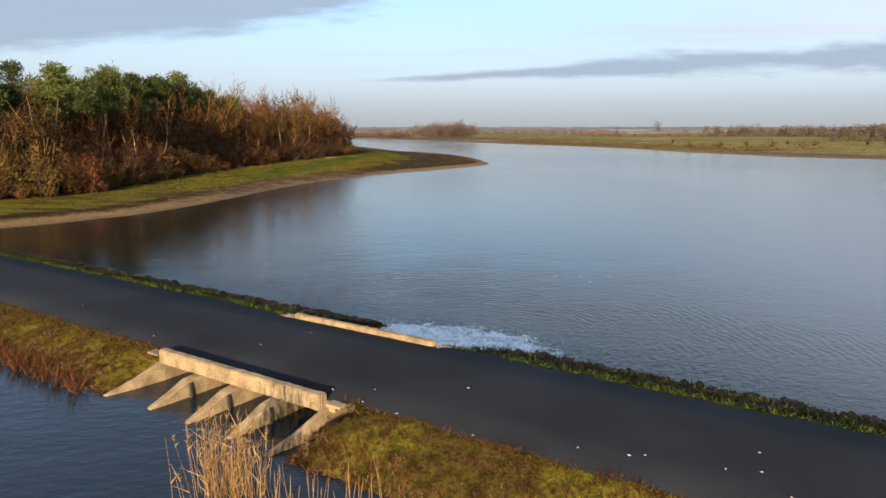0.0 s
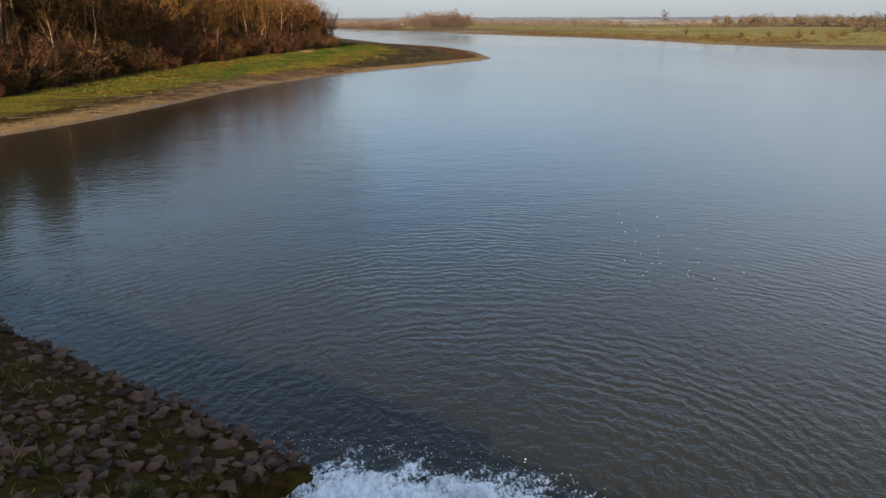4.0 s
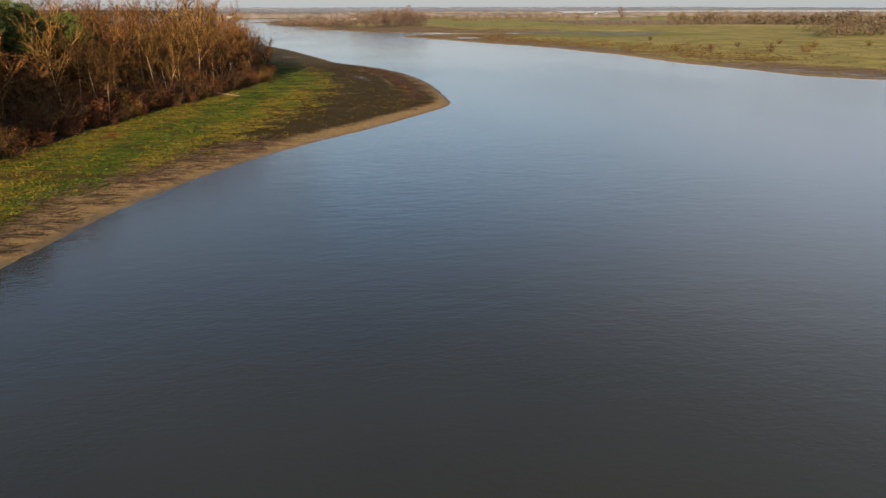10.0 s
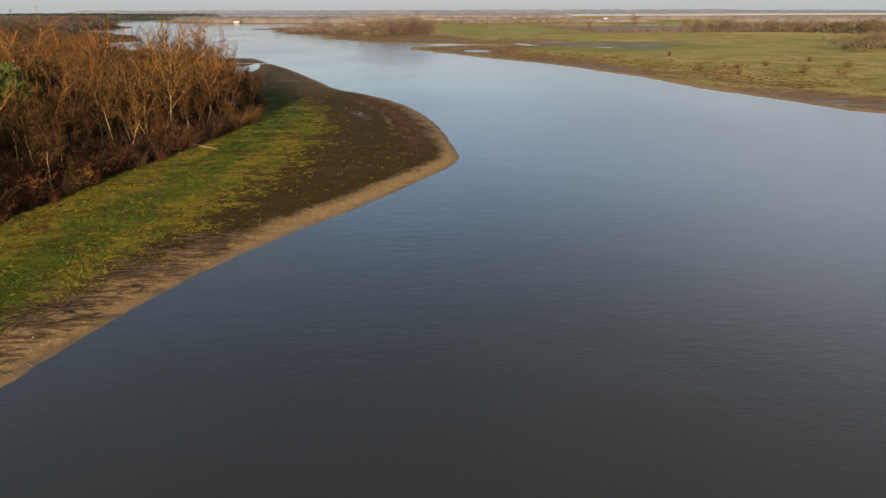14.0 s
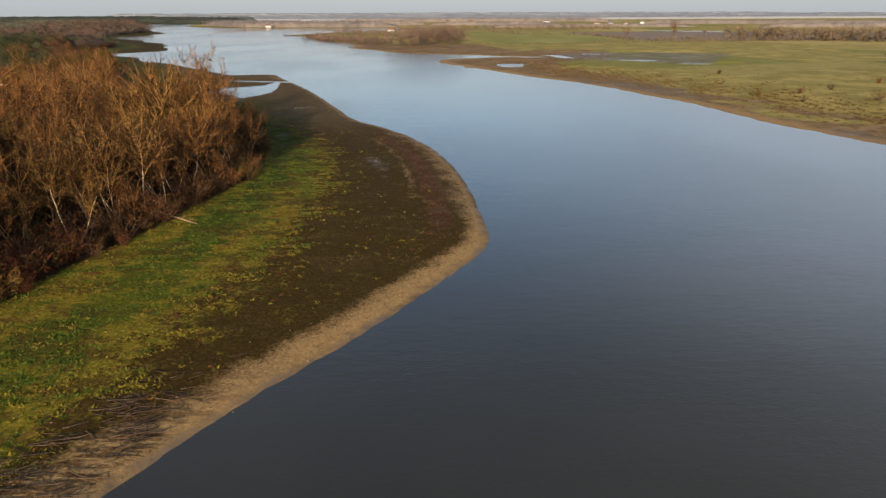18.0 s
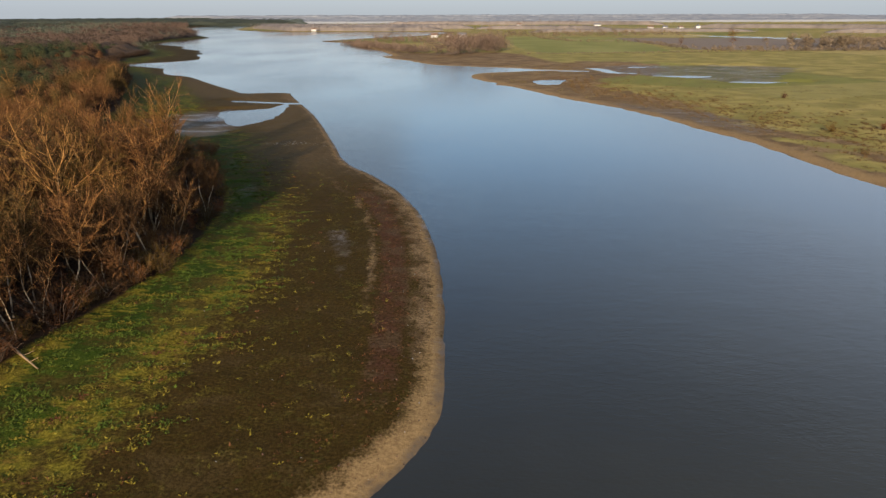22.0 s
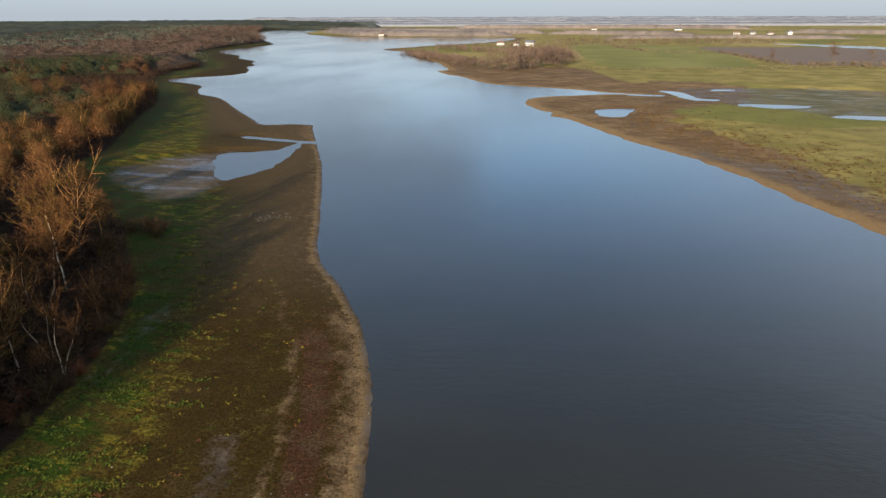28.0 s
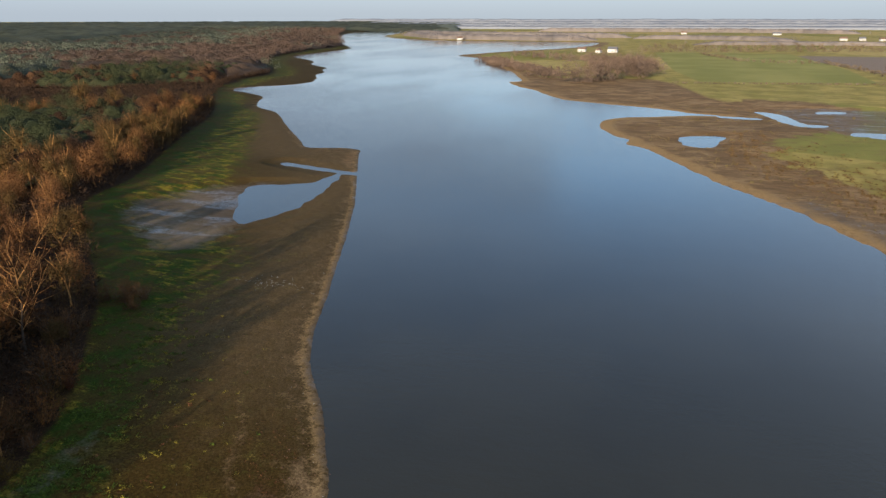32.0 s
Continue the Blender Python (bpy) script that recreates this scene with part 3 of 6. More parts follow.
# width of the grass before the wood, and how far out its green heart lies
GRASS_Y = [96, 106, 117, 133, 155, 181, 210, 236, 256, 285, 330, 420, 500]
GRASS_WIDE = [30, 24, 17.5, 18.5, 16.5, 13, 9.5, 8, 11, 26, 30, 26, 20]
HEART_Y, HEART_OFF = [90, 110, 128, 138, 162, 175, 205], [16, 11, 9, 10, 6.5, 4.2, 4]
WOOD = np.vstack([smooth_line(FOREST_EDGE, 4), [(-1000, 2400), (-5000, 2400), (-5000, 60)]])
WET = [smooth_line(p, 4, True) for p in (
    [(-59, 287), (-66, 284), (-80, 292), (-95, 308), (-86, 330), (-74, 336), (-66, 318), (-60, 303)],
    [(62, 361), (72, 358), (76, 346), (91, 342), (96, 324), (100, 306), (93, 297), (87, 305), (80, 322), (75, 335)],
    [(91, 543), (125, 557), (210, 545), (180, 483), (150, 436), (124, 460), (100, 486)],
    [(101, 236), (112, 222), (125, 204), (140, 180), (132, 176), (112, 201), (101, 222)])]

FILMS = [smooth_line(p, 4, True) for p in ([(-9.4, 203), (-6.2, 203.6), (-3.4, 194), (-5.8, 193)], [(-4.8, 189.5), (-3.2, 189.8), (-2.8, 185.8), (-4.4, 185.6)],
                                          [(-31.5, 229), (-29.5, 231), (-27.5, 221), (-31, 219)], [(-28, 216), (-26.6, 217), (-25.6, 210), (-27.6, 209)])]

# ---- the dam: s along the crest, u across it towards the lake ----
DS, DU = np.array((0.85, -0.527)), np.array((0.527, 0.85))
CUL0, CUL1 = -15.25, -9.5      # the culvert's reach along the crest
ROAD0, ROAD1 = 10.5, 14.8    # the road's edges across it
CREST, CANAL_Z = 1.95, 1.25


def su(s, u, z=0.0):
    p = DS * s + DU * u
    return (p[0], p[1], z)


def terrain(x, y):
    """Height of the ground, and the weights of its zones."""
    dl, dr = signed(x, y, LEFT), signed(x, y, RIGHT)
    jl = wobble(x, y, 7, 1) * 0.16 + wobble(x, y, 2.9, 30) * 0.06 + wobble(x, y, 17, 31) * 0.22
    jl = jl * np.interp(y, [60, 90, 160, 200, 245], [1, 0.5, 0.5, 0.4, 0.4])
    dl2, dr2 = dl + jl * np.clip(1 + dl / 30, 0.3, 2), dr + wobble(x, y, 17, 2) * 0.5
    bed = np.clip(np.maximum(dl2, dr2) * 0.10, -1.6, -0.02)
    dl2p, dr2p = np.maximum(dl2, 0), np.maximum(dr2, 0)
    hl = np.where(dl2 > 0, 0.42 * (1 - np.exp(-dl2p / 3.0)) + 0.9 * ramp01(dl2, 10, 45), bed)
    hr = np.where(dr2 > 0, 0.30 * (1 - np.exp(-dr2p / 7.0)) + 0.9 * ramp01(dr2, 18, 60) + 6 * ramp01(dr2, 300, 2500), bed)
    h = np.maximum(hl, hr) + ramp01(np.maximum(dl2, dr2), 1, 7) * (wobble(x, y, 3.1, 3) * 0.03 + wobble(x, y, 11, 4) * 0.05)
    pool = np.max([signed(x, y, p) for p in POOLS], axis=0)
    pool = pool + np.where((np.abs(pool) < 8) & (y > 260), 0.12 * wobble(x, y, 4.5, 18) + 0.45 * wobble(x, y, 11, 22), 0)
    h = np.where(pool > -5, np.minimum(h, np.maximum(-pool * 0.06 - 0.03, -0.35)), h)
    wet = np.max([signed(x, y, p) for p in WET], axis=0)
    low = ramp01(wet + 1.5 * wobble(x, y, 9, 15), -7, 3)
    h = np.where(h > 0.05, h + (0.05 + 0.02 * wobble(x, y, 22, 8) - h) * low, h)
    wood = signed(x, y, WOOD)
    # the dam
    s, u = x * DS[0] + y * DS[1], x * DU[0] + y * DU[1]
    near = 1.94 - (ROAD0 - u) * 0.36 - ramp01(-u, -8.8, -7.6) * 0.6 + wobble(x, y, 1.6, 5) * 0.04
    lake = 1.94 - (u - ROAD1) * 0.335 + wobble(x, y, 1.9, 6) * 0.03
    dam = np.where(u < ROAD0, near, np.where(u < ROAD1, 1.88, lake))
    dam = np.where(u < 4, np.maximum(-1.0, np.minimum(2.5, (-55 - u) * 0.2)), np.maximum(dam, -1.5))
    dam = np.where((s > CUL0 - 0.1) & (s < CUL1 + 0.1) & (u > 6) & (u < 20.5), -1.2, dam)
    h = np.where(u < 4, dam, np.maximum(h, dam))
    on_dam = ramp01(-np.abs(u - 13), -9, -7.8) * (dl < 6)
    z = {}
    z["sand"] = np.clip(np.interp(y, [50, 150, 172, 400], [1.25, 1.25, 0.72, 0.66]) - np.abs(dl2 - 0.8) / np.interp(y, [50, 82, 96, 112, 122, 150, 175, 240, 300, 400], [3.1, 4.2, 7.2, 6.2, 3.9, 3.3, 2.6, 2.2, 2.2, 2.2]), 0, 1) * (dl2 > -4) * (dl < 11)
    z["sand"] = np.maximum(z["sand"], 0.75 * ramp01(dr2, -2, 0.5) * ramp01(-dr2, -8, -4) * (y < 900))
    z["red"] = ramp01(dl2, 3.2, 5.0) * ramp01(-dl2, -9.0 + 1.2 * wobble(x, y, 16, 14), -7.0 + 1.2 * wobble(x, y, 16, 14)) * ramp01(y, 152, 164) * ramp01(-y, -238, -222) * 0.62
    strip = np.interp(y, GRASS_Y, GRASS_WIDE)
    z["grass"] = (0.12 + 0.88 * ramp01(wood, -strip - 6, -strip + 7)) * ramp01(dl2, 4.5, 8.5) * (dl > 0) * (0.8 + 0.2 * ramp01(wood, -4, -9)) * (1 - 0.16 * ramp01(y, 140, 185) - 0.16 * ramp01(y, 214, 240))
    z["heart"] = ramp01(-np.abs(wood + np.interp(y, HEART_Y, HEART_OFF) + 1.2 * wobble(x, y, 6, 36)), -5.0, -1.0)
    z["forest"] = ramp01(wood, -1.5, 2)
    z["tan"] = ramp01(dr2, -1, 3) * ramp01(-dr2, -(27 + 10 * wobble(x, y, 60, 9) + 8 * wobble(x, y, 21, 19)), -(14 + 8 * wobble(x, y, 60, 9) + 6 * wobble(x, y, 21, 19)))
    flats = smooth_line([(95, 470), (70, 430), (74, 400), (95, 350), (60, 360), (30, 420), (5, 470), (15, 500), (60, 520), (80, 580), (130, 560), (110, 480)], 3, True)
    bank = np.array([(-75, 700), (-30, 690), (30, 690), (45, 662), (61, 579), (90, 528), (60, 510), (0, 545), (-45, 605)])
    z["tan"] = np.maximum(z["tan"], np.maximum(ramp01(signed(x, y, flats) + 5 * wobble(x, y, 19, 20) + 3 * wobble(x, y, 8, 21), -7, 7), ramp01(signed(x, y, bank), -8, 4)))
    rim = ramp01(-dl2, -6.5 + 1.5 * wobble(x, y, 14, 17), -2.2) * (dl2 > 0)
    z["tan"] = np.maximum(z["tan"], (0.34 * rim + 0.3 * ramp01(-np.abs(y - 376), -16, -6) * (x > -84)) * ramp01(-y, -430, -380) * ramp01(y, 228, 246) * (dl2 > 0.4))
    z["tan"] = np.maximum(z["tan"], 0.56 * rim * ramp01(y, 152, 172) * ramp01(-y, -246, -228))
    # the old waterline: a pale low ridge behind the red weed
    ridge = ramp01(-np.abs(dl2 - 9.2 - 0.8 * wobble(x, y, 16, 14)), -1.2, -0.2) * ramp01(y, 168, 184) * ramp01(-y, -246, -236)
    z["tan"] = np.maximum(z["tan"], 0.5 * ridge)
    z["field"] = ramp01(dr2, 3, 9)
    z["pasture"] = ramp01(signed(x, y, np.array([(37, 1086), (198, 1095), (196, 840), (182, 704), (64, 682), (50, 780)])), -2, 3)
    z["plough"] = ramp01(signed(x, y, np.array([(124, 940), (163, 910), (197, 918), (206, 840), (214, 740), (480, 735), (700, 900), (600, 1050), (100, 1060)])), -2, 4)
    z["wet"] = np.clip(0.40 + (wet + 2.0 * wobble(x, y, 13, 16)) / 16, 0, np.where(x > 0, 0.54, 0.66)) * (h < 0.5)
    film = np.max([signed(x, y, p) for p in FILMS], axis=0) + 0.9 * wobble(x, y, 2.6, 33)
    z["wet"] = np.maximum(z["wet"], np.where(x > -15, 0.46, 0.36) * ramp01(film, -1.2, 1.4))
    z["wet"] = np.maximum(z["wet"], 0.6 * ramp01(-np.abs(dl2 - 0.0), -2.0, 0))
    z["grass"] = np.where(on_dam > 0, np.where(u < 13, 0.75, np.clip(1.2 - np.abs(u - ROAD1) / 1.6, 0, 1)), z["grass"])
    z["silt"] = (0.25 + 0.75 * ramp01(-dl2, -36, -8)) * ramp01(-y, -520, -440) * ramp01(y, 222, 262) * (dl2 > 0)
    z["wrack"] = ramp01(y, 66, 84) * ramp01(-y, -130, -116) * ramp01(dl2, 0.3, 2.0)
    for k in ("sand", "red", "tan", "field", "wet", "forest", "wrack", "silt", "heart"):
        z[k] = np.where(on_dam > 0.3, 0.25 if k == "forest" else 0, z[k])
    return h, z


def spread(*stretches):
    """Coordinates from stretches (from, to, step at from, step at to)."""
    out = [stretches[0][0]]
    for a, b, p, q in stretches:
        while out[-1] < b - 1e-6:
            f = (out[-1] - a) / (b - a)
            out.append(out[-1] + p + (q - p) * min(max(f, 0), 1))
    return np.array(out)


def build_ground():
    xs = spread((-5000, -500, 450, 20), (-500, -130, 20, 2.6), (-130, -50, 2.4, 0.95), (-50, 14, 0.75, 0.75), (14, 75, 1.2, 3), (75, 190, 2.2, 4), (190, 500, 4, 22), (500, 5200, 22, 450))
    ys = spread((-800, -20, 90, 4), (-20, 8, 4, 0.6), (8, 32, 0.45, 0.6), (32, 130, 0.9, 0.8), (130, 290, 0.78, 0.95), (290, 420, 1.0, 2), (420, 600, 2, 4), (600, 1300, 4, 18), (1300, 5400, 18, 400))
    gx, gy = np.meshgrid(xs, ys)
    x, y = gx.ravel(), gy.ravel()
    h, z = terrain(x, y)
    nx, ny = len(xs), len(ys)
    i = (np.arange(ny - 1)[:, None] * nx + np.arange(nx - 1)[None, :]).ravel()
    me = bpy.data.meshes.new("ground")
    me.from_pydata(np.column_stack([x, y, h]).tolist(), [], np.column_stack([i, i + 1, i + nx + 1, i + nx]).tolist())
    me.polygons.foreach_set("use_smooth", [True] * len(me.polygons))
    for k, w in z.items():
        a = me.attributes.new(k, "FLOAT", "POINT")
        a.data.foreach_set("value", np.asarray(w, np.float32))
    me.materials.append(GROUND)
    return tagged(new("ground", me), "muddy lake shore with sand, green weed, winter meadow and fields", "ground", kind="structure")


build_ground()


def height(x, y):
    return float(terrain(np.array([float(x)]), np.array([float(y)]))[0][0])


def heights(pts):
    a = np.array(pts, float)
    return terrain(a[:, 0], a[:, 1])[0]


lake = mesh_object("water", [su(-3000, 18.5), su(3000, 18.5), su(3000, 4000), su(-3000, 4000)], [(0, 1, 2, 3)], LAKE)
tagged(lake, "calm grey-blue lake with fine wind ripples", "lake", kind="structure")
canal = mesh_object("canal_water", [su(-400, -70, CANAL_Z), su(400, -70, CANAL_Z), su(400, 11.6, CANAL_Z), su(-400, 11.6, CANAL_Z)], [(0, 1, 2, 3)], CANAL)
tagged(canal, "dark rippled canal water behind the dam", "canal", kind="structure")


# ---- the dam: road, culvert with beams and piers, spill ----
DAM_TURN = math.degrees(math.atan2(DS[1], DS[0]))


def dam_frame(name, s, u, z=0.0):
    """An Empty on the dam whose x runs along the crest and y towards the lake."""
    ob = new(name)
    ob.matrix_world = pose(*su(s, u, z), 0, 0, DAM_TURN)
    return ob


def build_road():
    """Asphalt strip with ragged edges, slightly crowned, 6 cm thick."""
    ss = np.concatenate([np.arange(-420, -60, 6.0), np.arange(-60, 30, 0.5), np.arange(30, 300, 6.0)])
    rows, r = [], random.Random(4)
    for s in ss:
        e0, e1 = (ROAD0 + 0.22 * noise.noise((s * 0.5, 1, 0)) + r.uniform(-0.04, 0.04), ROAD1 + 0.2 * noise.noise((s * 0.45, 7, 0)) + r.uniform(-0.04, 0.04))
        if CUL0 - 0.3 < s < CUL1 + 0.3:
            e0, e1 = 10.24, 14.59
        rows.append([su(s, e0, CREST - 0.06), su(s, e0 + 0.05, CREST + 0.01), su(s, 11.7, CREST + 0.035), su(s, 12.65, CREST + 0.05), su(s, 13.6, CREST + 0.035), su(s, e1 - 0.05, CREST + 0.01), su(s, e1, CREST - 0.06)])
    v = [p for row in rows for p in row]
    f = [(i * 7 + k, i * 7 + k + 1, i * 7 + k + 8, i * 7 + k + 7) for i in range(len(rows) - 1) for k in range(6)]
    f = [q[::-1] for q in f]
    road = mesh_object("road", v, f, ASPHALT, smooth=True)
    tagged(road, "dark worn asphalt service road along the dam crest", "road", kind="structure")


def build_culvert():
    """Deck slab, skewed cutwater piers with stop-log slots, wing walls and spill bays."""
    c = dam_frame("culvert", 0, 0)
    tagged(c, "weathered concrete road culvert with four bays and sloping piers", "culvert")
    part("deck_slab", box(CUL0 - 0.3, CUL1 + 0.3, 10.2, 14.78, 1.70, CREST - 0.02, 0.02), CONCRETE, c)
    bay = (CUL1 - CUL0) / 4

    def pier(s, half, name, near_len, top=1.72):
        """A wall between two bays: a long sloping nose on the canal side, a short one on the lake side."""
        sk = -0.12
        prof = [(10.2 - near_len, CANAL_Z - 0.45), (10.2 - near_len, CANAL_Z + 0.05), (9.25, CANAL_Z + 0.24), (9.75, top - 0.03), (10.2, top), (14.55, top), (14.55, -1.0), (10.2, -1.0)]
        bm = bmesh.new()
        sides = []
        for sd in (-1, 1):
            loop = []
            for u, z in prof:
                k = max(0.0, (9.9 - u) / near_len) if u < 9.9 else 0
                w = half * (1 - 0.84 * k) if u < 14.6 else half * 0.45
                loop.append(bm.verts.new((s + sd * w + sk * k, u, z)))
            sides.append(loop)
        n = len(prof)
        bm.faces.new(sides[0])
        bm.faces.new(sides[1][::-1])
        for i in range(n):
            bm.faces.new((sides[0][i], sides[1][i], sides[1][(i + 1) % n], sides[0][(i + 1) % n])[::-1])
        bmesh.ops.recalc_face_normals(bm, faces=bm.faces[:])
        bmesh.ops.bevel(bm, geom=[e for e in bm.edges if e.calc_length() > 0.2], offset=0.025, segments=1, affect="EDGES")
        ob = part(name, bm, CONCRETE, c)
        for sd in (-1, 1):
            part("stop_log_slot", box(s + sd * half * 0.86 - 0.03, s + sd * half * 0.86 + 0.03, 9.70, 9.76, CANAL_Z - 0.2, top - 0.07, 0), DARKCON, ob, "dark vertical slot")
        # the dark wet tail on the lake side
        bm = bmesh.new()
        rows = [[bm.verts.new((s + sd * half * 0.4, u, z)) for u, z in ((14.56, top - 0.02), (15.0, top - 0.14), (16.8, 0.6), (18.3, 0.0), (18.3, -1.0), (14.56, -1.0))] for sd in (-1, 1)]
        bm.faces.new(rows[0])
        bm.faces.new(rows[1][::-1])
        for i in range(6):
            bm.faces.new((rows[0][i], rows[1][i], rows[1][(i + 1) % 6], rows[0][(i + 1) % 6])[::-1])
        bmesh.ops.recalc_face_normals(bm, faces=bm.faces[:])
        part("pier_tail", bm, DARKCON, ob, "dark wet concrete tail of the pier")
        return ob

    for k in (1, 2, 3):
        pier(CUL0 + bay * k, 0.19, "pier", 1.5)
    # wing walls slope down into the banks
    for s, sd in ((CUL0, -1), (CUL1, 1)):
        bm = bmesh.new()
        a, b = [], []
        for u, z, off in ((8.6, CANAL_Z + 0.02, -0.3), (9.3, 1.5, -0.12), (10.1, 1.8, 0), (14.6, 1.8, 0), (15.8, 1.32, 0), (18.6, 0.12, 0)):
            for lst, o in ((a, 0.0), (b, 0.13 * sd)):
                lst.append((bm.verts.new((s + off + o, u, z)), bm.verts.new((s + off + o, u, -1.0))))
        for i in range(5):
            bm.faces.new((a[i][0], a[i + 1][0], b[i + 1][0], b[i][0]))
            bm.faces.new((a[i][0], a[i][1], a[i + 1][1], a[i + 1][0]))
            bm.faces.new((b[i][0], b[i][1], b[i + 1][1], b[i + 1][0]))
        for i in (0, 5):
            bm.faces.new((a[i][0], a[i][1], b[i][1], b[i][0]))
        bmesh.ops.recalc_face_normals(bm, faces=bm.faces[:])
        part("wing_wall", bm, CONCRETE, c)
    # each bay's smooth sheet of spilling water, gliding over a concrete lip
    for k in range(4):
        s0, s1 = CUL0 + bay * k + 0.06, CUL0 + bay * (k + 1) - 0.06
        s0, s1 = (CUL0 + 0.02 if k == 0 else s0), (CUL1 - 0.02 if k == 3 else s1)
        part("sill", box(s0, s1, 14.0, 16.2, -1.0, 0.72, 0.03), DARKCON, c)
        us = np.linspace(11.6, 18.9, 26)
        ks = np.linspace(0, 1, 9)
        vs = []
        for u in us:
            zz = 1.24 - 0.26 * ramp01(np.array(u), 13.6, 15.6) - 1.05 * ramp01(np.array(u), 15.2, 18.9)
            for q in ks:
                vs.append((s0 + (s1 - s0) * q, u, float(zz) + 0.05 * math.sin(q * math.pi) + 0.015 * noise.noise((q * 4 + k, u * 2.2, 0))))
        f = [(i * 9 + j, i * 9 + j + 1, i * 9 + j + 10, i * 9 + j + 9) for i in range(25) for j in range(8)]
        mesh_object("spilling_water", vs, f, SPILL, c, "smooth dark sheet of water sliding over the sill", True)
    return c


def build_beams():
    for name, u0, u1, e0, e1, z0, z1, lab in (("parapet_beam", 10.03, 10.24, -15.35, -9.45, 1.74, 2.14, "pale concrete parapet beam on the canal side of the road"),
                                      ("parapet_beam", 14.60, 14.79, -14.8, -9.38, 1.93, 2.10, "pale concrete parapet beam on the lake side of the road")):
        bm = box(e0, e1, u0, u1, z0, z1, 0.025, 2)
        bmesh.ops.subdivide_edges(bm, edges=[e for e in bm.edges if e.calc_length() > 3], cuts=40)
        r = random.Random(7)
        for v in bm.verts:
            v.co += Vector((r.uniform(-1, 1), r.uniform(-1, 1), r.uniform(-1, 1))) * 0.008
        ob = part(name, bm, CONCRETE, None)
        ob.matrix_world = pose(0, 0, 0, 0, 0, DAM_TURN)
        tagged(ob, lab, "parapet", "parapet beams of the culvert")
    # flat end slabs beside the beams
    for s, u in ((-15.7, 10.2), (-9.15, 10.2), (-15.1, 14.75), (-9.1, 14.7)):
        bm = box(-0.2, 0.2, -0.15, 0.15, 0, 0.06, 0.015)
        ob = part("kerb_slab", bm, CONCRETE, None)
        ob.matrix_world = pose(*su(s, u, 1.90), random.Random(s).uniform(-4, 4), 3, DAM_TURN + random.Random(u).uniform(-15, 15))
        tagged(ob, "small flat concrete slab at the end of a parapet beam", "slab", "kerb slabs at the culvert")


def build_foam():
    """Churning white water below the spill: a lumpy sheet and loose flecks."""
    r = np.random.RandomState(5)
    ss, uu = np.meshgrid(np.linspace(-18.4, -6.2, 360), np.linspace(17.0, 23.8, 200))
    s, u = ss.ravel(), uu.ravel()
    x, y = s * DS[0] + u * DU[0], s * DS[1] + u * DU[1]
    d = 1.0 - ((s + 12.2 - 0.55 * (u - 20.1)) / 4.15) ** 2 - ((u - 20.1) / 2.2) ** 2
    big = np.array([noise.fractal((a * 0.8, b * 0.8, 0), 0.8, 2.1, 4) for a, b in zip(s, u)])
    run = np.array([noise.fractal((a * 3.0 + 0.9 * w - 0.9 * b, b * 1.6 + w, 3), 0.6, 2.1, 5) for a, b, w in zip(s, u, big)])
    fine = np.array([noise.fractal((a * 11.0, b * 8.0, 9), 0.4, 2.1, 4) for a, b in zip(s, u)])
    cover = d + 0.30 * big + 0.30 * run
    z = 0.02 + np.clip(cover, 0, 0.7) * 0.16 + run * 0.05 * np.clip(cover, 0, 0.7) + fine * 0.02 * np.clip(cover + 0.1, 0, 0.5) + big * 0.05 * np.clip(cover, 0, 0.6)
    v = np.column_stack([x, y, z])
    n, m = ss.shape
    keep = cover.reshape(n, m) > -0.75
    f = [(i * m + j, i * m + j + 1, (i + 1) * m + j + 1, (i + 1) * m + j) for i in range(n - 1) for j in range(m - 1) if keep[i, j]]
    foam = mesh_object("foam", v, f, FOAM, smooth=True)
    foam.data.attributes.new("cover", "FLOAT", "POINT").data.foreach_set("value", np.asarray(cover, np.float32))
    tagged(foam, "churning white foam where the culvert spills into the lake", "foam", kind="stuff")
    vs, fs = [], []
    for _ in range(800):
        an, k = r.uniform(0, 6.28), 0.92 + abs(r.normal(0, 0.13))
        uu_ = 20.0 + 2.35 * k * math.sin(an)
        ss_ = -12.5 + 0.55 * (uu_ - 20.0) + 4.5 * k * math.cos(an)
        if uu_ < 18:
            continue
        a = r.uniform(0.005, 0.014)
        px, py = ss_ * DS[0] + uu_ * DU[0], ss_ * DS[1] + uu_ * DU[1]
        b = len(vs)
        an = r.uniform(0, 6.28)
        for q in range(5):
            vs.append((px + a * math.cos(an + q * 1.2566) * r.uniform(0.6, 1.6), py + a * math.sin(an + q * 1.2566) * r.uniform(0.6, 1.3), 0.012))
        vs.append((px, py, 0.02 + a * 0.5))
        fs += [(b + q, b + (q + 1) % 5, b + 5) for q in range(5)]
    for _ in range(60):
        px, py, a, b = 7.6 + r.normal(0, 1.0), 36.8 + r.normal(0, 1.9), r.uniform(0.005, 0.014), len(vs)
        for q in range(5):
            vs.append((px + a * math.cos(q * 1.2566) * r.uniform(0.6, 1.8), py + a * math.sin(q * 1.2566) * r.uniform(0.6, 1.6), 0.012))
        vs.append((px, py, 0.015 + a * 0.4))
        fs += [(b + q, b + (q + 1) % 5, b + 5) for q in range(5)]
    fl = mesh_object("foam_flecks", vs, fs, FLECK)
    tagged(fl, "loose flecks of white foam drifting on the lake", "foam", kind="stuff")


build_road()
build_culvert()
build_beams()
build_foam()


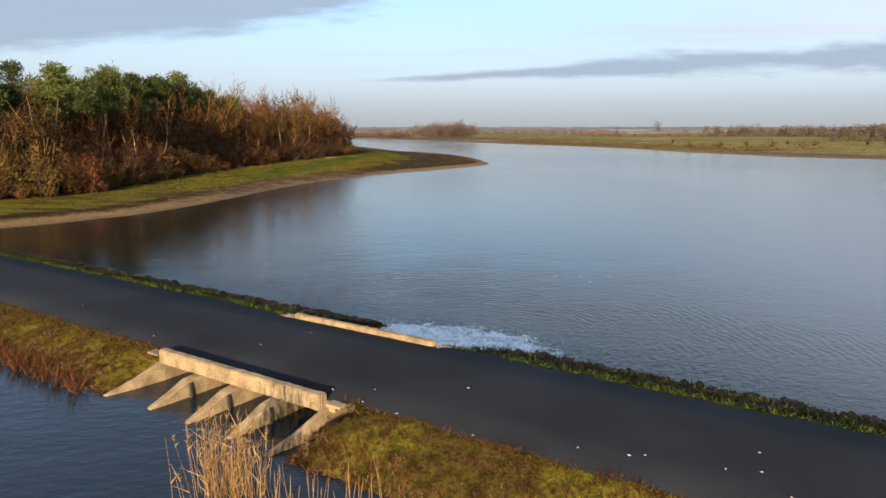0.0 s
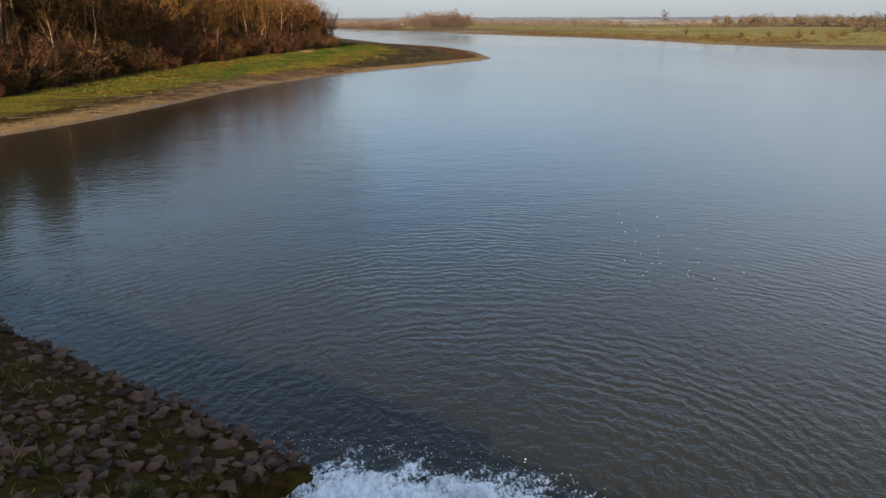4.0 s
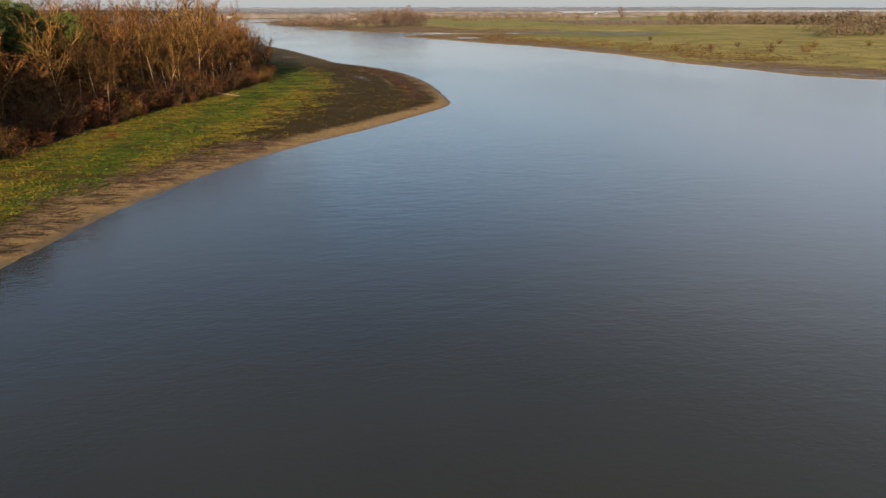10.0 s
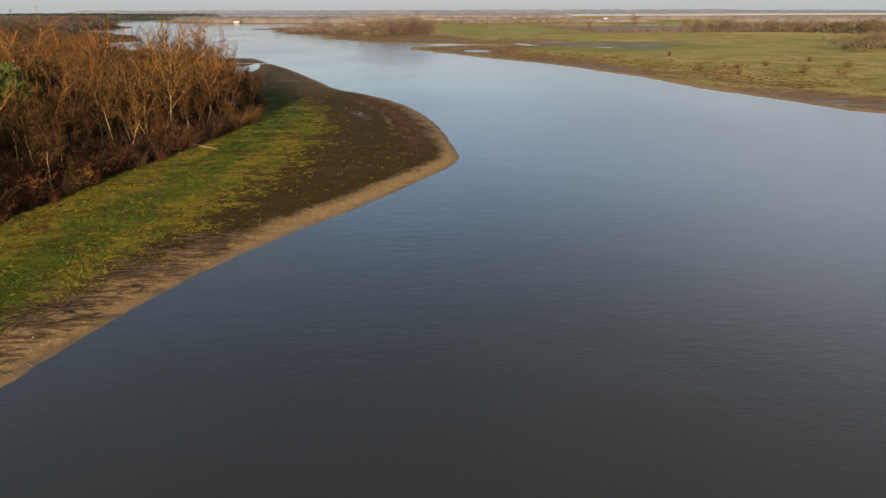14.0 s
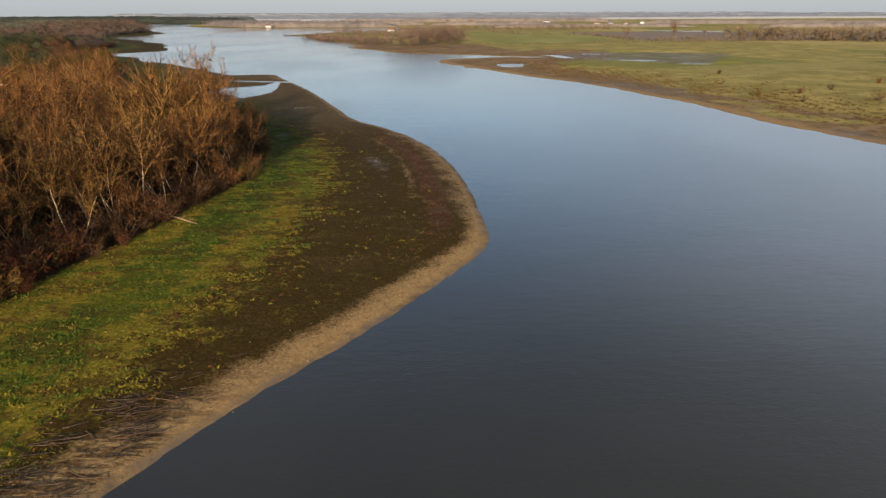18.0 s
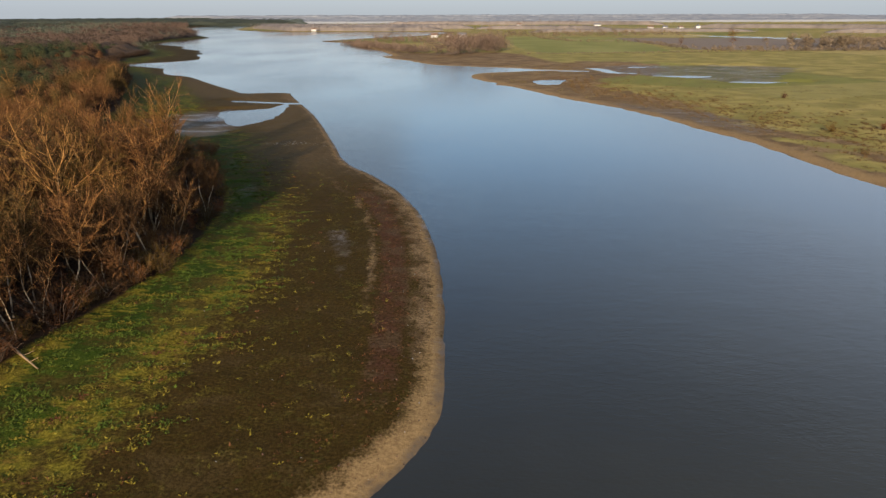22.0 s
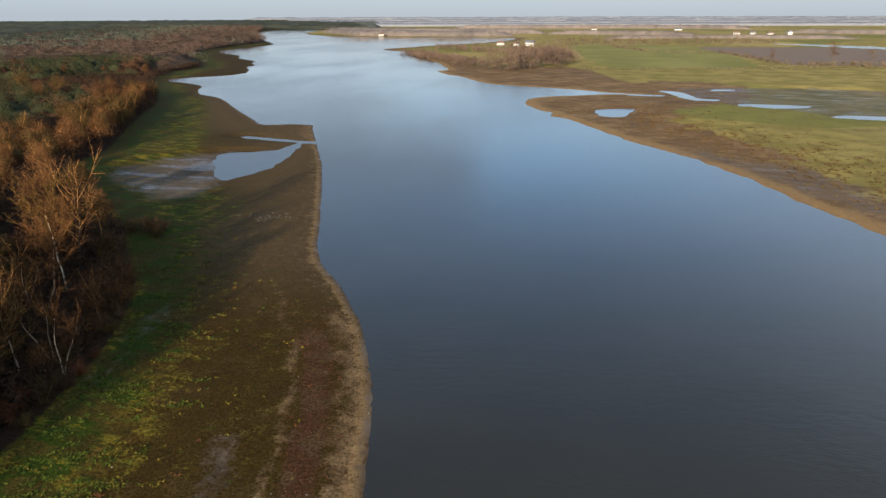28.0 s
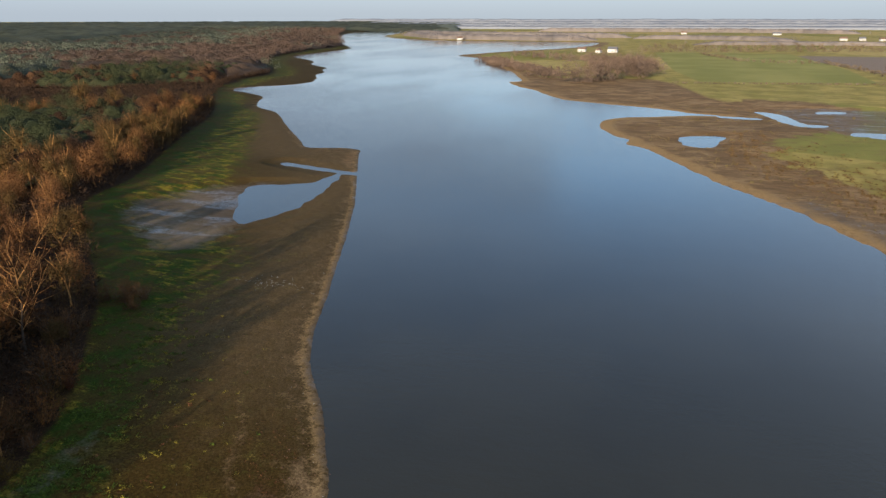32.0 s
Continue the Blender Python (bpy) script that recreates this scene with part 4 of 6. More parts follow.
# ---- trees ----
class Soup:
    """Vertices and faces gathered for one mesh."""

    def __init__(self):
        self.v, self.f = [], []

    def tube(self, pts, radii, sides=5):
        b = len(self.v)
        for i, (p, r) in enumerate(zip(pts, radii)):
            d = (pts[min(i + 1, len(pts) - 1)] - pts[max(i - 1, 0)]).normalized()
            a = d.orthogonal().normalized()
            c = d.cross(a)
            for k in range(sides):
                t = 6.2832 * k / sides
                self.v.append(p + (a * math.cos(t) + c * math.sin(t)) * r)
        for i in range(len(pts) - 1):
            for k in range(sides):
                self.f.append((b + i * sides + k, b + i * sides + (k + 1) % sides, b + (i + 1) * sides + (k + 1) % sides, b + (i + 1) * sides + k))

    def blade(self, p, d, w, r):
        """A thin tapering twig or leaf."""
        side = d.cross(Vector((r.uniform(-1, 1), r.uniform(-1, 1), r.uniform(-1, 1)))).normalized() * w
        b = len(self.v)
        self.v += [p - side, p + side, p + d]
        self.f.append((b, b + 1, b + 2))

    def build(self, name, mat, parent=None, smooth=False):
        return mesh_object(name, self.v, self.f, mat, parent, "", smooth)


def rnd(r, s=1.0):
    return Vector((r.gauss(0, s), r.gauss(0, s), r.gauss(0, s)))


def branch(r, p, d, length, steps, bend, lift):
    pts = [p]
    d = d.normalized()
    for _ in range(steps):
        d = (d + rnd(r, bend) + Vector((0, 0, lift))).normalized()
        pts.append(pts[-1] + d * (length / steps))
    return pts


def bare_tree(name, seed, tall, bark, twig, label, stems=1, lean=0.12, low=0.35, spread_=0.5, twigs=1900, thick=0.011, limb_bark=None):
    """A leafless tree: stems, limbs, a dense heart of branches coloured dark as shade and a cloud of fine twigs."""
    r = random.Random(seed)
    top = new(name)
    wood, arms, inner, fine = Soup(), Soup(), Soup(), Soup()
    tips = []
    for k in range(stems):
        a = r.uniform(0, 6.28)
        out = Vector((math.cos(a), math.sin(a), 0))
        tall_k = tall * r.uniform(0.75, 1.0) if k else tall
        bole = branch(r, out * (0.25 * (stems > 1)) + Vector((0, 0, -0.3)), Vector((0, 0, 1)) + out * (lean * (1.6 if stems > 1 else 1)) * r.uniform(0.3, 1.4), tall_k * 0.66, 7, 0.09, 0.03)
        r0 = thick * tall_k
        wood.tube(bole, [r0 * w for w in (1.4, 1.0, 0.9, 0.8, 0.68, 0.54, 0.4, 0.24)], 6)
        limbs = max(5, int(13 / stems ** 0.6))
        for q in range(limbs):
            f = low + (1 - low) * (q + r.random()) / limbs
            i = min(int(f * 7), 6)
            p = bole[i].lerp(bole[i + 1], f * 7 - i)
            a = q * 2.4 + r.uniform(-0.5, 0.5)
            open_ = spread_ * r.uniform(0.7, 1.5) * (1.35 - 0.6 * f)
            ln = tall_k * (0.30 + 0.14 * r.random()) * (0.75 + 0.3 * f)
            b = branch(r, p, Vector((math.cos(a) * open_, math.sin(a) * open_, 0.85)), ln, 5, 0.12, 0.06)
            arms.tube(b, [r0 * 0.42 * (1 - 0.17 * j) for j in range(6)], 3)
            tips.append((b[2:], 1))
            for _ in range(7):
                j = r.randint(1, 4)
                sb = branch(r, b[j], (b[j + 1] - b[j]).normalized() + rnd(r, 0.5), ln * r.uniform(0.3, 0.55), 2, 0.18, 0.1)
                arms.tube(sb, [r0 * 0.15 * (1 - 0.33 * w) + 0.006 for w in range(3)], 3)
                tips += [(sb, 1), (sb, 1)]
            # the crowded inner branches, added in a dark colour as the crown's inner shade
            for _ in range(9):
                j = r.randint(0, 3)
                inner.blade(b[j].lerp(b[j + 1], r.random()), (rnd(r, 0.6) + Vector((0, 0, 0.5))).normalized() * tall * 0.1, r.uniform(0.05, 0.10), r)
    for _ in range(twigs):
        b, _w = r.choice(tips)
        j = r.randint(0, len(b) - 2)
        p = b[j].lerp(b[j + 1], r.random())
        d = ((b[j + 1] - b[j]).normalized() * 0.8 + rnd(r, 0.55) + Vector((0, 0, 0.12))).normalized()
        fine.blade(p, d * r.uniform(0.35, 1.0) * (0.45 + tall * 0.03), r.uniform(0.012, 0.026), r)
    wood.build("trunk", bark, top, True)
    arms.build("limb", limb_bark or bark, top, True)
    tagged(inner.build("branchwork", CROWN_SHADE, top), kind="stuff")
    fine.build("crown", twig, top)
    return tagged(top, label, "tree")


def bush(name, seed, tall, twig, label, blades=1150):
    """A dense, rounded leafless shrub of many fanned stems."""
    r = random.Random(seed)
    top = new(name)
    wood, fine = Soup(), Soup()
    stems = []
    for _ in range(18):
        a, q = r.uniform(0, 6.28), r.random()
        d = Vector((math.cos(a) * q * 0.95, math.sin(a) * q * 0.95, 1))
        s = branch(r, Vector((math.cos(a), math.sin(a), 0)) * 0.22 * tall * q - Vector((0, 0, 0.15)), d, tall * r.uniform(0.65, 1.0) * (1.05 - 0.25 * q), 4, 0.14, 0.03)
        wood.tube(s, [0.009 * tall * (1 - 0.2 * i) for i in range(5)], 3)
        stems.append(s)
    for k in range(blades + 120):
        s = r.choice(stems)
        j = r.randint(0, 3)
        inner = k < 120
        p = s[j].lerp(s[j + 1], r.random()) * (0.8 if inner else 1.0) + rnd(r, 0.065 * tall)
        if p.z < 0.05:
            p.z = r.uniform(0.05, 0.4)
        d = (Vector((p.x, p.y, 0)) * 0.25 + rnd(r, 0.6) + Vector((0, 0, 0.5))).normalized()
        fine.blade(p, d * r.uniform(0.25, 0.6) * (0.6 + 0.12 * tall), r.uniform(0.06, 0.12) if inner else r.uniform(0.016, 0.034), r)
    wood.build("stem", BARK, top, True)
    fine.build("crown", twig, top)
    return tagged(top, label, "shrub")


def pine(name, seed, tall, label):
    """A tall pine: bare reddish trunk and a crown of needle clumps."""
    r = random.Random(seed)
    top = new(name)
    wood, fine = Soup(), Soup()
    pts = branch(r, Vector((0, 0, -0.3)), Vector((r.uniform(-0.06, 0.06), r.uniform(-0.06, 0.06), 1)), tall, 9, 0.03, 0.05)
    wood.tube(pts, [0.012 * tall * (1.3 if i == 0 else 1.05 - i * 0.095) for i in range(10)], 6)
    clumps = []
    for _ in range(22):
        f = 0.66 + 0.33 * r.random() ** 0.8
        i = min(int(f * 9), 8)
        p = pts[i].lerp(pts[i + 1], f * 9 - i)
        a = r.uniform(0, 6.28)
        ln = tall * 0.15 * min(1.0, (1.12 - f) * 3) * r.uniform(0.6, 1.2) + 0.5
        b = branch(r, p, Vector((math.cos(a), math.sin(a), r.uniform(0.0, 0.5))), ln, 4, 0.1, 0.08)
        wood.tube(b, [0.03 * (1.4 - f) * (1 - 0.2 * j) + 0.008 for j in range(5)], 3)
        clumps += [(b[4], 0.75), (b[3] + rnd(r, 0.3), 0.7), (b[2] + rnd(r, 0.35) + Vector((0, 0, 0.3)), 0.6)]
    clumps += [(pts[9] + rnd(r, 0.3), 0.7), (pts[9], 0.8)]
    for c, size in clumps:
        for _ in range(44):
            q = rnd(r, 0.62 * size)
            q.z *= 0.5
            d = (q.normalized() + rnd(r, 0.5) + Vector((0, 0, 0.35))).normalized()
            fine.blade(c + q, d * r.uniform(0.25, 0.55), r.uniform(0.06, 0.12), r)
    wood.build("trunk", PINEBARK, top, True)
    fine.build("crown", NEEDLES, top)
    return tagged(top, label, "pine tree")


def lobed(r, n, per, ht, wd, size, slim, lobes=7, high=0.5):
    """Twig triangles on the lobes of n domed crowns, heights ht and widths wd; centres and tips apart."""
    a = r.uniform(0, 6.283, (n, lobes)) + np.arange(lobes) * 2.4
    rad = np.sqrt(r.uniform(0.0, 1.0, (n, lobes))) * 0.34
    lift = 1 - 0.30 - (rad / 0.34) ** 2 * high * r.uniform(0.45, 1.0, (n, lobes))
    pick = r.randint(0, lobes, (n, per))
    row = np.arange(n)[:, None]
    ca, cr, cl_ = a[row, pick], rad[row, pick], lift[row, pick]
    b, q = r.uniform(0, 6.283, (n, per)), r.uniform(-0.55, 1, (n, per))
    f, sh = np.sqrt(1 - q * q), r.uniform(0.6, 1.05, (n, per))
    out = np.stack([np.cos(b) * f, np.sin(b) * f, q], -1)
    w, h = wd[:, None], ht[:, None]
    p = np.stack([(np.cos(ca) * cr + out[..., 0] * 0.24 * sh) * w, (np.sin(ca) * cr + out[..., 1] * 0.24 * sh) * w, cl_ * h + out[..., 2] * 0.27 * sh * np.minimum(w, h)], -1)
    return p, out


def twigs_of(r, p, out, size, slim, up=0.5, jitter=0.32):
    """Thin triangles, most of them lying on the crown's skin and some pointing out of it."""
    p, out = p.reshape(-1, 3), out.reshape(-1, 3)
    n = len(p)
    nrm = out + r.normal(0, jitter, (n, 3))
    d1 = np.cross(nrm, r.normal(0, 1, (n, 3)))
    d1[:, 2] = np.abs(d1[:, 2])
    d1 /= np.linalg.norm(d1, axis=1)[:, None] + 1e-6
    d1 = d1 + (out * 0.9 + np.array((0, 0, up))) * (r.uniform(0, 1, n) < 0.22)[:, None]
    d1 /= np.linalg.norm(d1, axis=1)[:, None] + 1e-6
    d2 = np.cross(nrm, d1)
    d2 /= np.linalg.norm(d2, axis=1)[:, None] + 1e-6
    sz = (size * r.uniform(0.55, 1.45, n))[:, None]
    tri = np.stack([p - d2 * sz * slim, p + d2 * sz * slim, p + d1 * sz], 1).reshape(-1, 3)
    return tri.tolist(), np.arange(len(tri)).reshape(-1, 3).tolist()


def dome_tree(name, seed, tall, wide, mat, label, per=2500):
    """A broad bare tree seen from afar: forked trunk, limbs and a rounded lobed haze of twigs."""
    r, rn = random.Random(seed), np.random.RandomState(seed)
    top = new(name)
    wood = Soup()
    bole = branch(r, Vector((0, 0, -0.3)), Vector((r.uniform(-0.1, 0.1), r.uniform(-0.1, 0.1), 1)), tall * 0.5, 4, 0.06, 0.03)
    wood.tube(bole, [0.016 * tall, 0.012 * tall, 0.011 * tall, 0.009 * tall, 0.006 * tall], 5)
    for q in range(9):
        a = q * 2.4
        b = branch(r, bole[2 + q % 3], Vector((math.cos(a) * 0.55, math.sin(a) * 0.55, 0.9)), tall * r.uniform(0.3, 0.46), 4, 0.1, 0.08)
        wood.tube(b, [0.006 * tall * (1 - 0.2 * j) + 0.01 for j in range(5)], 3)
    p, out = lobed(rn, 1, per, np.array([tall]), np.array([wide]), 0.7, 0.05, 13, 0.8)
    v, f = twigs_of(rn, p, out, 0.44, 0.11)
    # the crowded heart of the crown
    p, out = lobed(rn, 1, 150, np.array([tall * 0.9]), np.array([wide * 0.66]), 0.7, 0.05, 9, 0.8)
    v2, f2 = twigs_of(rn, p, out, 1.1, 0.16)
    f, v = f + [tuple(i + len(v) for i in t) for t in f2], v + v2
    wood.build("trunk", LIMB, top, True)
    mesh_object("crown", v, f, mat, top)
    return tagged(top, label, "tree")


BIRCHES = [bare_tree("birch_tree", 10 + k, t, BIRCH, tw, "bare birch with pale forked trunk and russet twigs", st, ln, lo, 0.6, 2000, 0.0072, LIMB)
           for k, (t, tw, st, ln, lo) in enumerate(((14.5, TWIG_RUSSET, 1, 0.2, 0.5), (16, TWIG_OLIVE, 1, 0.22, 0.5), (13.5, TWIG_BROWN, 2, 0.28, 0.5), (15, TWIG_OLIVE, 2, 0.28, 0.52), (12.5, TWIG_RUSSET, 3, 0.32, 0.5)))]
BROADS = [bare_tree("bare_tree", 40 + k, t, BARK, tw, "bare broadleaf tree with dense brown twigs", st, 0.1, 0.3, 0.75, 2200, 0.009, LIMB)
          for k, (t, tw, st) in enumerate(((14, TWIG_BROWN, 1), (13, TWIG_RUSSET, 2), (11.5, TWIG_OLIVE, 2), (15, TWIG_RUSSET, 1)))]
BUSHES = [bush("willow_shrub", 70 + k, t, tw, lab) for k, (t, tw, lab) in enumerate((
    (5.2, TWIG_BROWN, "dense brown leafless shrub at the wood's edge"), (4.2, TWIG_RED, "dense red-brown leafless shrub at the wood's edge"),
    (6.2, TWIG_RUSSET, "tall russet leafless shrub at the wood's edge"), (4.4, TWIG_OLIVE, "olive-brown leafless willow shrub at the wood's edge")))]
PINES = [pine("pine_tree", 90 + k, t, "tall pine with bare reddish trunk and dark green crown") for k, t in enumerate((17, 15.5, 18, 14.5))]
DOMES = [dome_tree("domed_tree", 120 + k, t, w, m_, lab) for k, (t, w, m_, lab) in enumerate((
    (13, 9.5, DOME, "rounded bare tree with dense russet twigs"), (11.5, 8.5, DOME, "rounded bare tree with dense russet twigs"),
    (14, 9, DOME_OLIVE, "rounded bare tree with olive-brown twigs"), (10.5, 9, DOME, "low rounded bare tree with russet twigs"), (12.5, 8, DOME_OLIVE, "rounded bare tree with olive-brown twigs")))]
USED = set()
RED_BUSH = (-43.5, 78.5)
# a hollow of low scrub, its shade put into dark colour, that parts the lakeside wood from the next one
HOLLOW = np.array([(-50, 252), (-62, 268), (-104, 306), (-128, 306), (-190, 300), (-190, 262), (-110, 250), (-80, 244)])


HOLLOW_FAR = np.array([(-186, 472), (-200, 450), (-222, 408), (-250, 396), (-370, 470), (-365, 505), (-300, 520), (-283, 556), (-262, 573), (-236, 548)])


def plant(kind, x, y, scale=1.0, turn=0.0, sink=0.0, z=None, group=""):
    """Sets the model itself the first time, a copy after that."""
    z = height(x, y) if z is None else z
    m = pose(x, y, z - sink, 0, 0, turn) @ Matrix.Diagonal((scale, scale, scale, 1))
    if kind.name in USED:
        ob = copy_thing(kind, m)
        ob.matrix_basis = m
    else:
        USED.add(kind.name)
        kind.matrix_basis = m
        ob = kind
    if group:
        tagged(ob, group=group)
    return ob


def scatter(r, n, gap, test, xr, yr):
    """Random places at least gap apart where test holds."""
    out, cell = [], {}
    for _ in range(n * 60):
        if len(out) >= n:
            break
        x, y = r.uniform(*xr), r.uniform(*yr)
        k = (int(x // gap), int(y // gap))
        if any((x - a) ** 2 + (y - b) ** 2 < gap * gap for i in (-1, 0, 1) for j in (-1, 0, 1) for a, b in cell.get((k[0] + i, k[1] + j), ())):
            continue
        out.append((x, y))
        cell.setdefault(k, []).append((x, y))
    a = np.array(out)
    return a[test(a[:, 0], a[:, 1])]


def build_forest():
    r = random.Random(21)
    wood_d = lambda x, y: np.minimum(np.minimum(signed(x, y, WOOD), -signed(x, y, HOLLOW)), -signed(x, y, HOLLOW_FAR))
    # the edge: shrubs in front, birches and broadleaf trees behind, pines in the near wood
    pts = scatter(r, 4200, 2.2, lambda x, y: (wood_d(x, y) > -0.3) & (wood_d(x, y) < np.where(y < 145, 7.0, 4.5)), (-90, -20), (58, 262))
    zs = heights(pts)
    for (x, y), z, d in list(zip(pts, zs, wood_d(pts[:, 0], pts[:, 1])))[:400]:
        if d < 2 and r.random() < 0.25:
            continue
        if d > 3.0 and r.random() < 0.22:
            plant(r.choice(DOMES), x, y, r.uniform(0.45, 0.78), r.uniform(0, 360), 0, z, "rounded trees of the woods")
            continue
        kind = BUSHES[1] if 98 < y < 140 and r.random() < 0.4 else r.choice(BUSHES)
        plant(kind, x, y, r.uniform(0.3, 0.7) if d < 1.2 else r.uniform(0.6, 1.1) if y > 150 else r.uniform(0.75, 1.45), r.uniform(0, 360), 0, z, "shrubs along the wood's edge")
    # a close front of taller shrubs where the wood meets the near beach
    pts = scatter(r, 1500, 2.6, lambda x, y: (wood_d(x, y) > 0.8) & (wood_d(x, y) < 8.0), (-75, -36), (60, 116))
    for (x, y), z, d in list(zip(pts, heights(pts), wood_d(pts[:, 0], pts[:, 1])))[:48]:
        plant(BUSHES[0 if r.random() < 0.6 else 3], x, y, r.uniform(0.4, 0.7) if d < 2.5 else r.uniform(0.6, 1.0), r.uniform(0, 360), 0, z, "shrubs along the wood's edge")
    # slender birches that lean out along the point
    pts = scatter(r, 700, 3.3, lambda x, y: (wood_d(x, y) > 2.2) & (wood_d(x, y) < 8.5), (-62, -22), (130, 214))
    for (x, y), z in list(zip(pts, heights(pts)))[:34]:
        plant(r.choice(BIRCHES), x, y, r.uniform(0.72, 1.02), r.uniform(0, 360), 0, z, "birches of the lakeside wood")
    pts = scatter(r, 2800, 4.2, lambda x, y: (wood_d(x, y) > np.interp(y, [60, 135, 150, 165], [2.8, 3.5, 7.5, 7.5])) & (wood_d(x, y) < 26) & ((wobble(x, y, 15, 43) > -0.3) | (wood_d(x, y) < 3.5)), (-130, -22), (58, 262))
    zs = heights(pts)
    ds = wood_d(pts[:, 0], pts[:, 1])
    order = sorted(range(len(pts)), key=lambda i: ds[i] + 0.02 * abs(pts[i][1] - 170))
    for i in order[:270]:
        x, y = pts[i]
        k = r.uniform(0.74, 1.14) * (1 + 0.16 * float(wobble(np.array(x), np.array(y), 17, 41)))
        if ds[i] > 5 and r.random() < 0.45:
            plant(r.choice(DOMES), x, y, 0.2 + k * 0.9, r.uniform(0, 360), 0, zs[i], "rounded trees of the woods")
        elif r.random() < 0.55:
            plant(r.choice(BIRCHES), x, y, k, r.uniform(0, 360), 0, zs[i], "birches of the lakeside wood")
        else:
            plant(r.choice(BROADS), x, y, k, r.uniform(0, 360), 0, zs[i], "bare trees of the lakeside wood")
    pts = scatter(r, 2600, 4.3, lambda x, y: (wood_d(x, y) > np.where(y > 110, 9, 5)) & (wood_d(x, y) < 26), (-110, -34), (58, 150))
    for (x, y), z in list(zip(pts, heights(pts)))[:125]:
        plant(r.choice(PINES), x, y, r.uniform(0.84, 1.04) * float(np.interp(y, [60, 95, 120, 150], [0.8, 0.9, 1, 0.88])), r.uniform(0, 360), 0, z, "pines of the lakeside wood")
    # the tallest stand, in the middle of the point
    pts = scatter(r, 900, 5.0, lambda x, y: (wood_d(x, y) > 12) & (wood_d(x, y) < 48), (-105, -42), (138, 218))
    for (x, y), z in list(zip(pts, heights(pts)))[:58]:
        plant(r.choice(BIRCHES + BROADS), x, y, r.uniform(1.06, 1.3), r.uniform(0, 360), 0, z, "tall trees in the middle of the wood")
    plant(BUSHES[1], *RED_BUSH, 1.35, 40, 0, None, "shrubs along the wood's edge")
    for x, y, k, a in ((-49.5, 257.5, 0.7, 200), (-52.5, 259.5, 0.85, 20), (-55.5, 258.8, 0.75, 90), (-53.5, 262, 0.65, 150), (-50.5, 261.2, 0.6, 300)):
        plant(BUSHES[0], x, y, k, a, 0, None, "shrubs along the wood's edge")
    # saplings and low rounded trees scattered over the hollow
    pts = scatter(r, 900, 6.5, lambda x, y: (signed(x, y, HOLLOW) > 1.5) & (signed(x, y, WOOD) > 1.0), (-190, -50), (245, 306))
    for (x, y), z in list(zip(pts, heights(pts)))[:72]:
        plant(r.choice(DOMES), x, y, r.uniform(0.5, 0.9), r.uniform(0, 360), 0, z, "rounded trees of the woods")
    # the next wood beyond the hollow: rounded trees in clumps
    pts = scatter(r, 4000, 5.2, lambda x, y: (wood_d(x, y) > 1.5) & (wood_d(x, y) < 22) & (wobble(x, y, 40, 18) > -0.62), (-330, -84), (285, 700))
    zs = heights(pts)
    for (x, y), z in sorted(zip(pts.tolist(), zs), key=lambda q: q[0][1] + r.uniform(0, 260))[:170]:
        plant(r.choice(DOMES), x, y, r.uniform(0.72, 1.1) * (1 + 0.15 * float(wobble(np.array(x), np.array(y), 22, 42))), r.uniform(0, 360), 0, z, "rounded trees of the farther wood")
    plant(DOMES[2], -224, 426, 1.35, 15, 0, None, "rounded trees of the farther wood")


build_forest()


# ---- the woods behind, hedges, far banks and houses ----
def crowns(name, pts, zs, tall, wide, per, size, mat, label, seed, slim=0.22, vary=0.2, lobes=6, high=0.5):
    """Many lobed tree crowns of loose twigs in one mesh."""
    r = np.random.RandomState(seed)
    n = len(pts)
    pts, zs = np.asarray(pts, float), np.asarray(zs, float)
    k = r.uniform(0.68, 1.18, n) * (1 + vary * wobble(pts[:, 0], pts[:, 1], 26, 17))
    p, out = lobed(r, n, per, tall * k, wide * k * r.uniform(0.8, 1.25, n), size, slim, lobes, high)
    p = p + np.column_stack([pts, zs])[:, None, :]
    v, f = twigs_of(r, p, out, size, slim)
    return tagged(mesh_object(name, v, f, mat), label, "trees", kind="stuff")


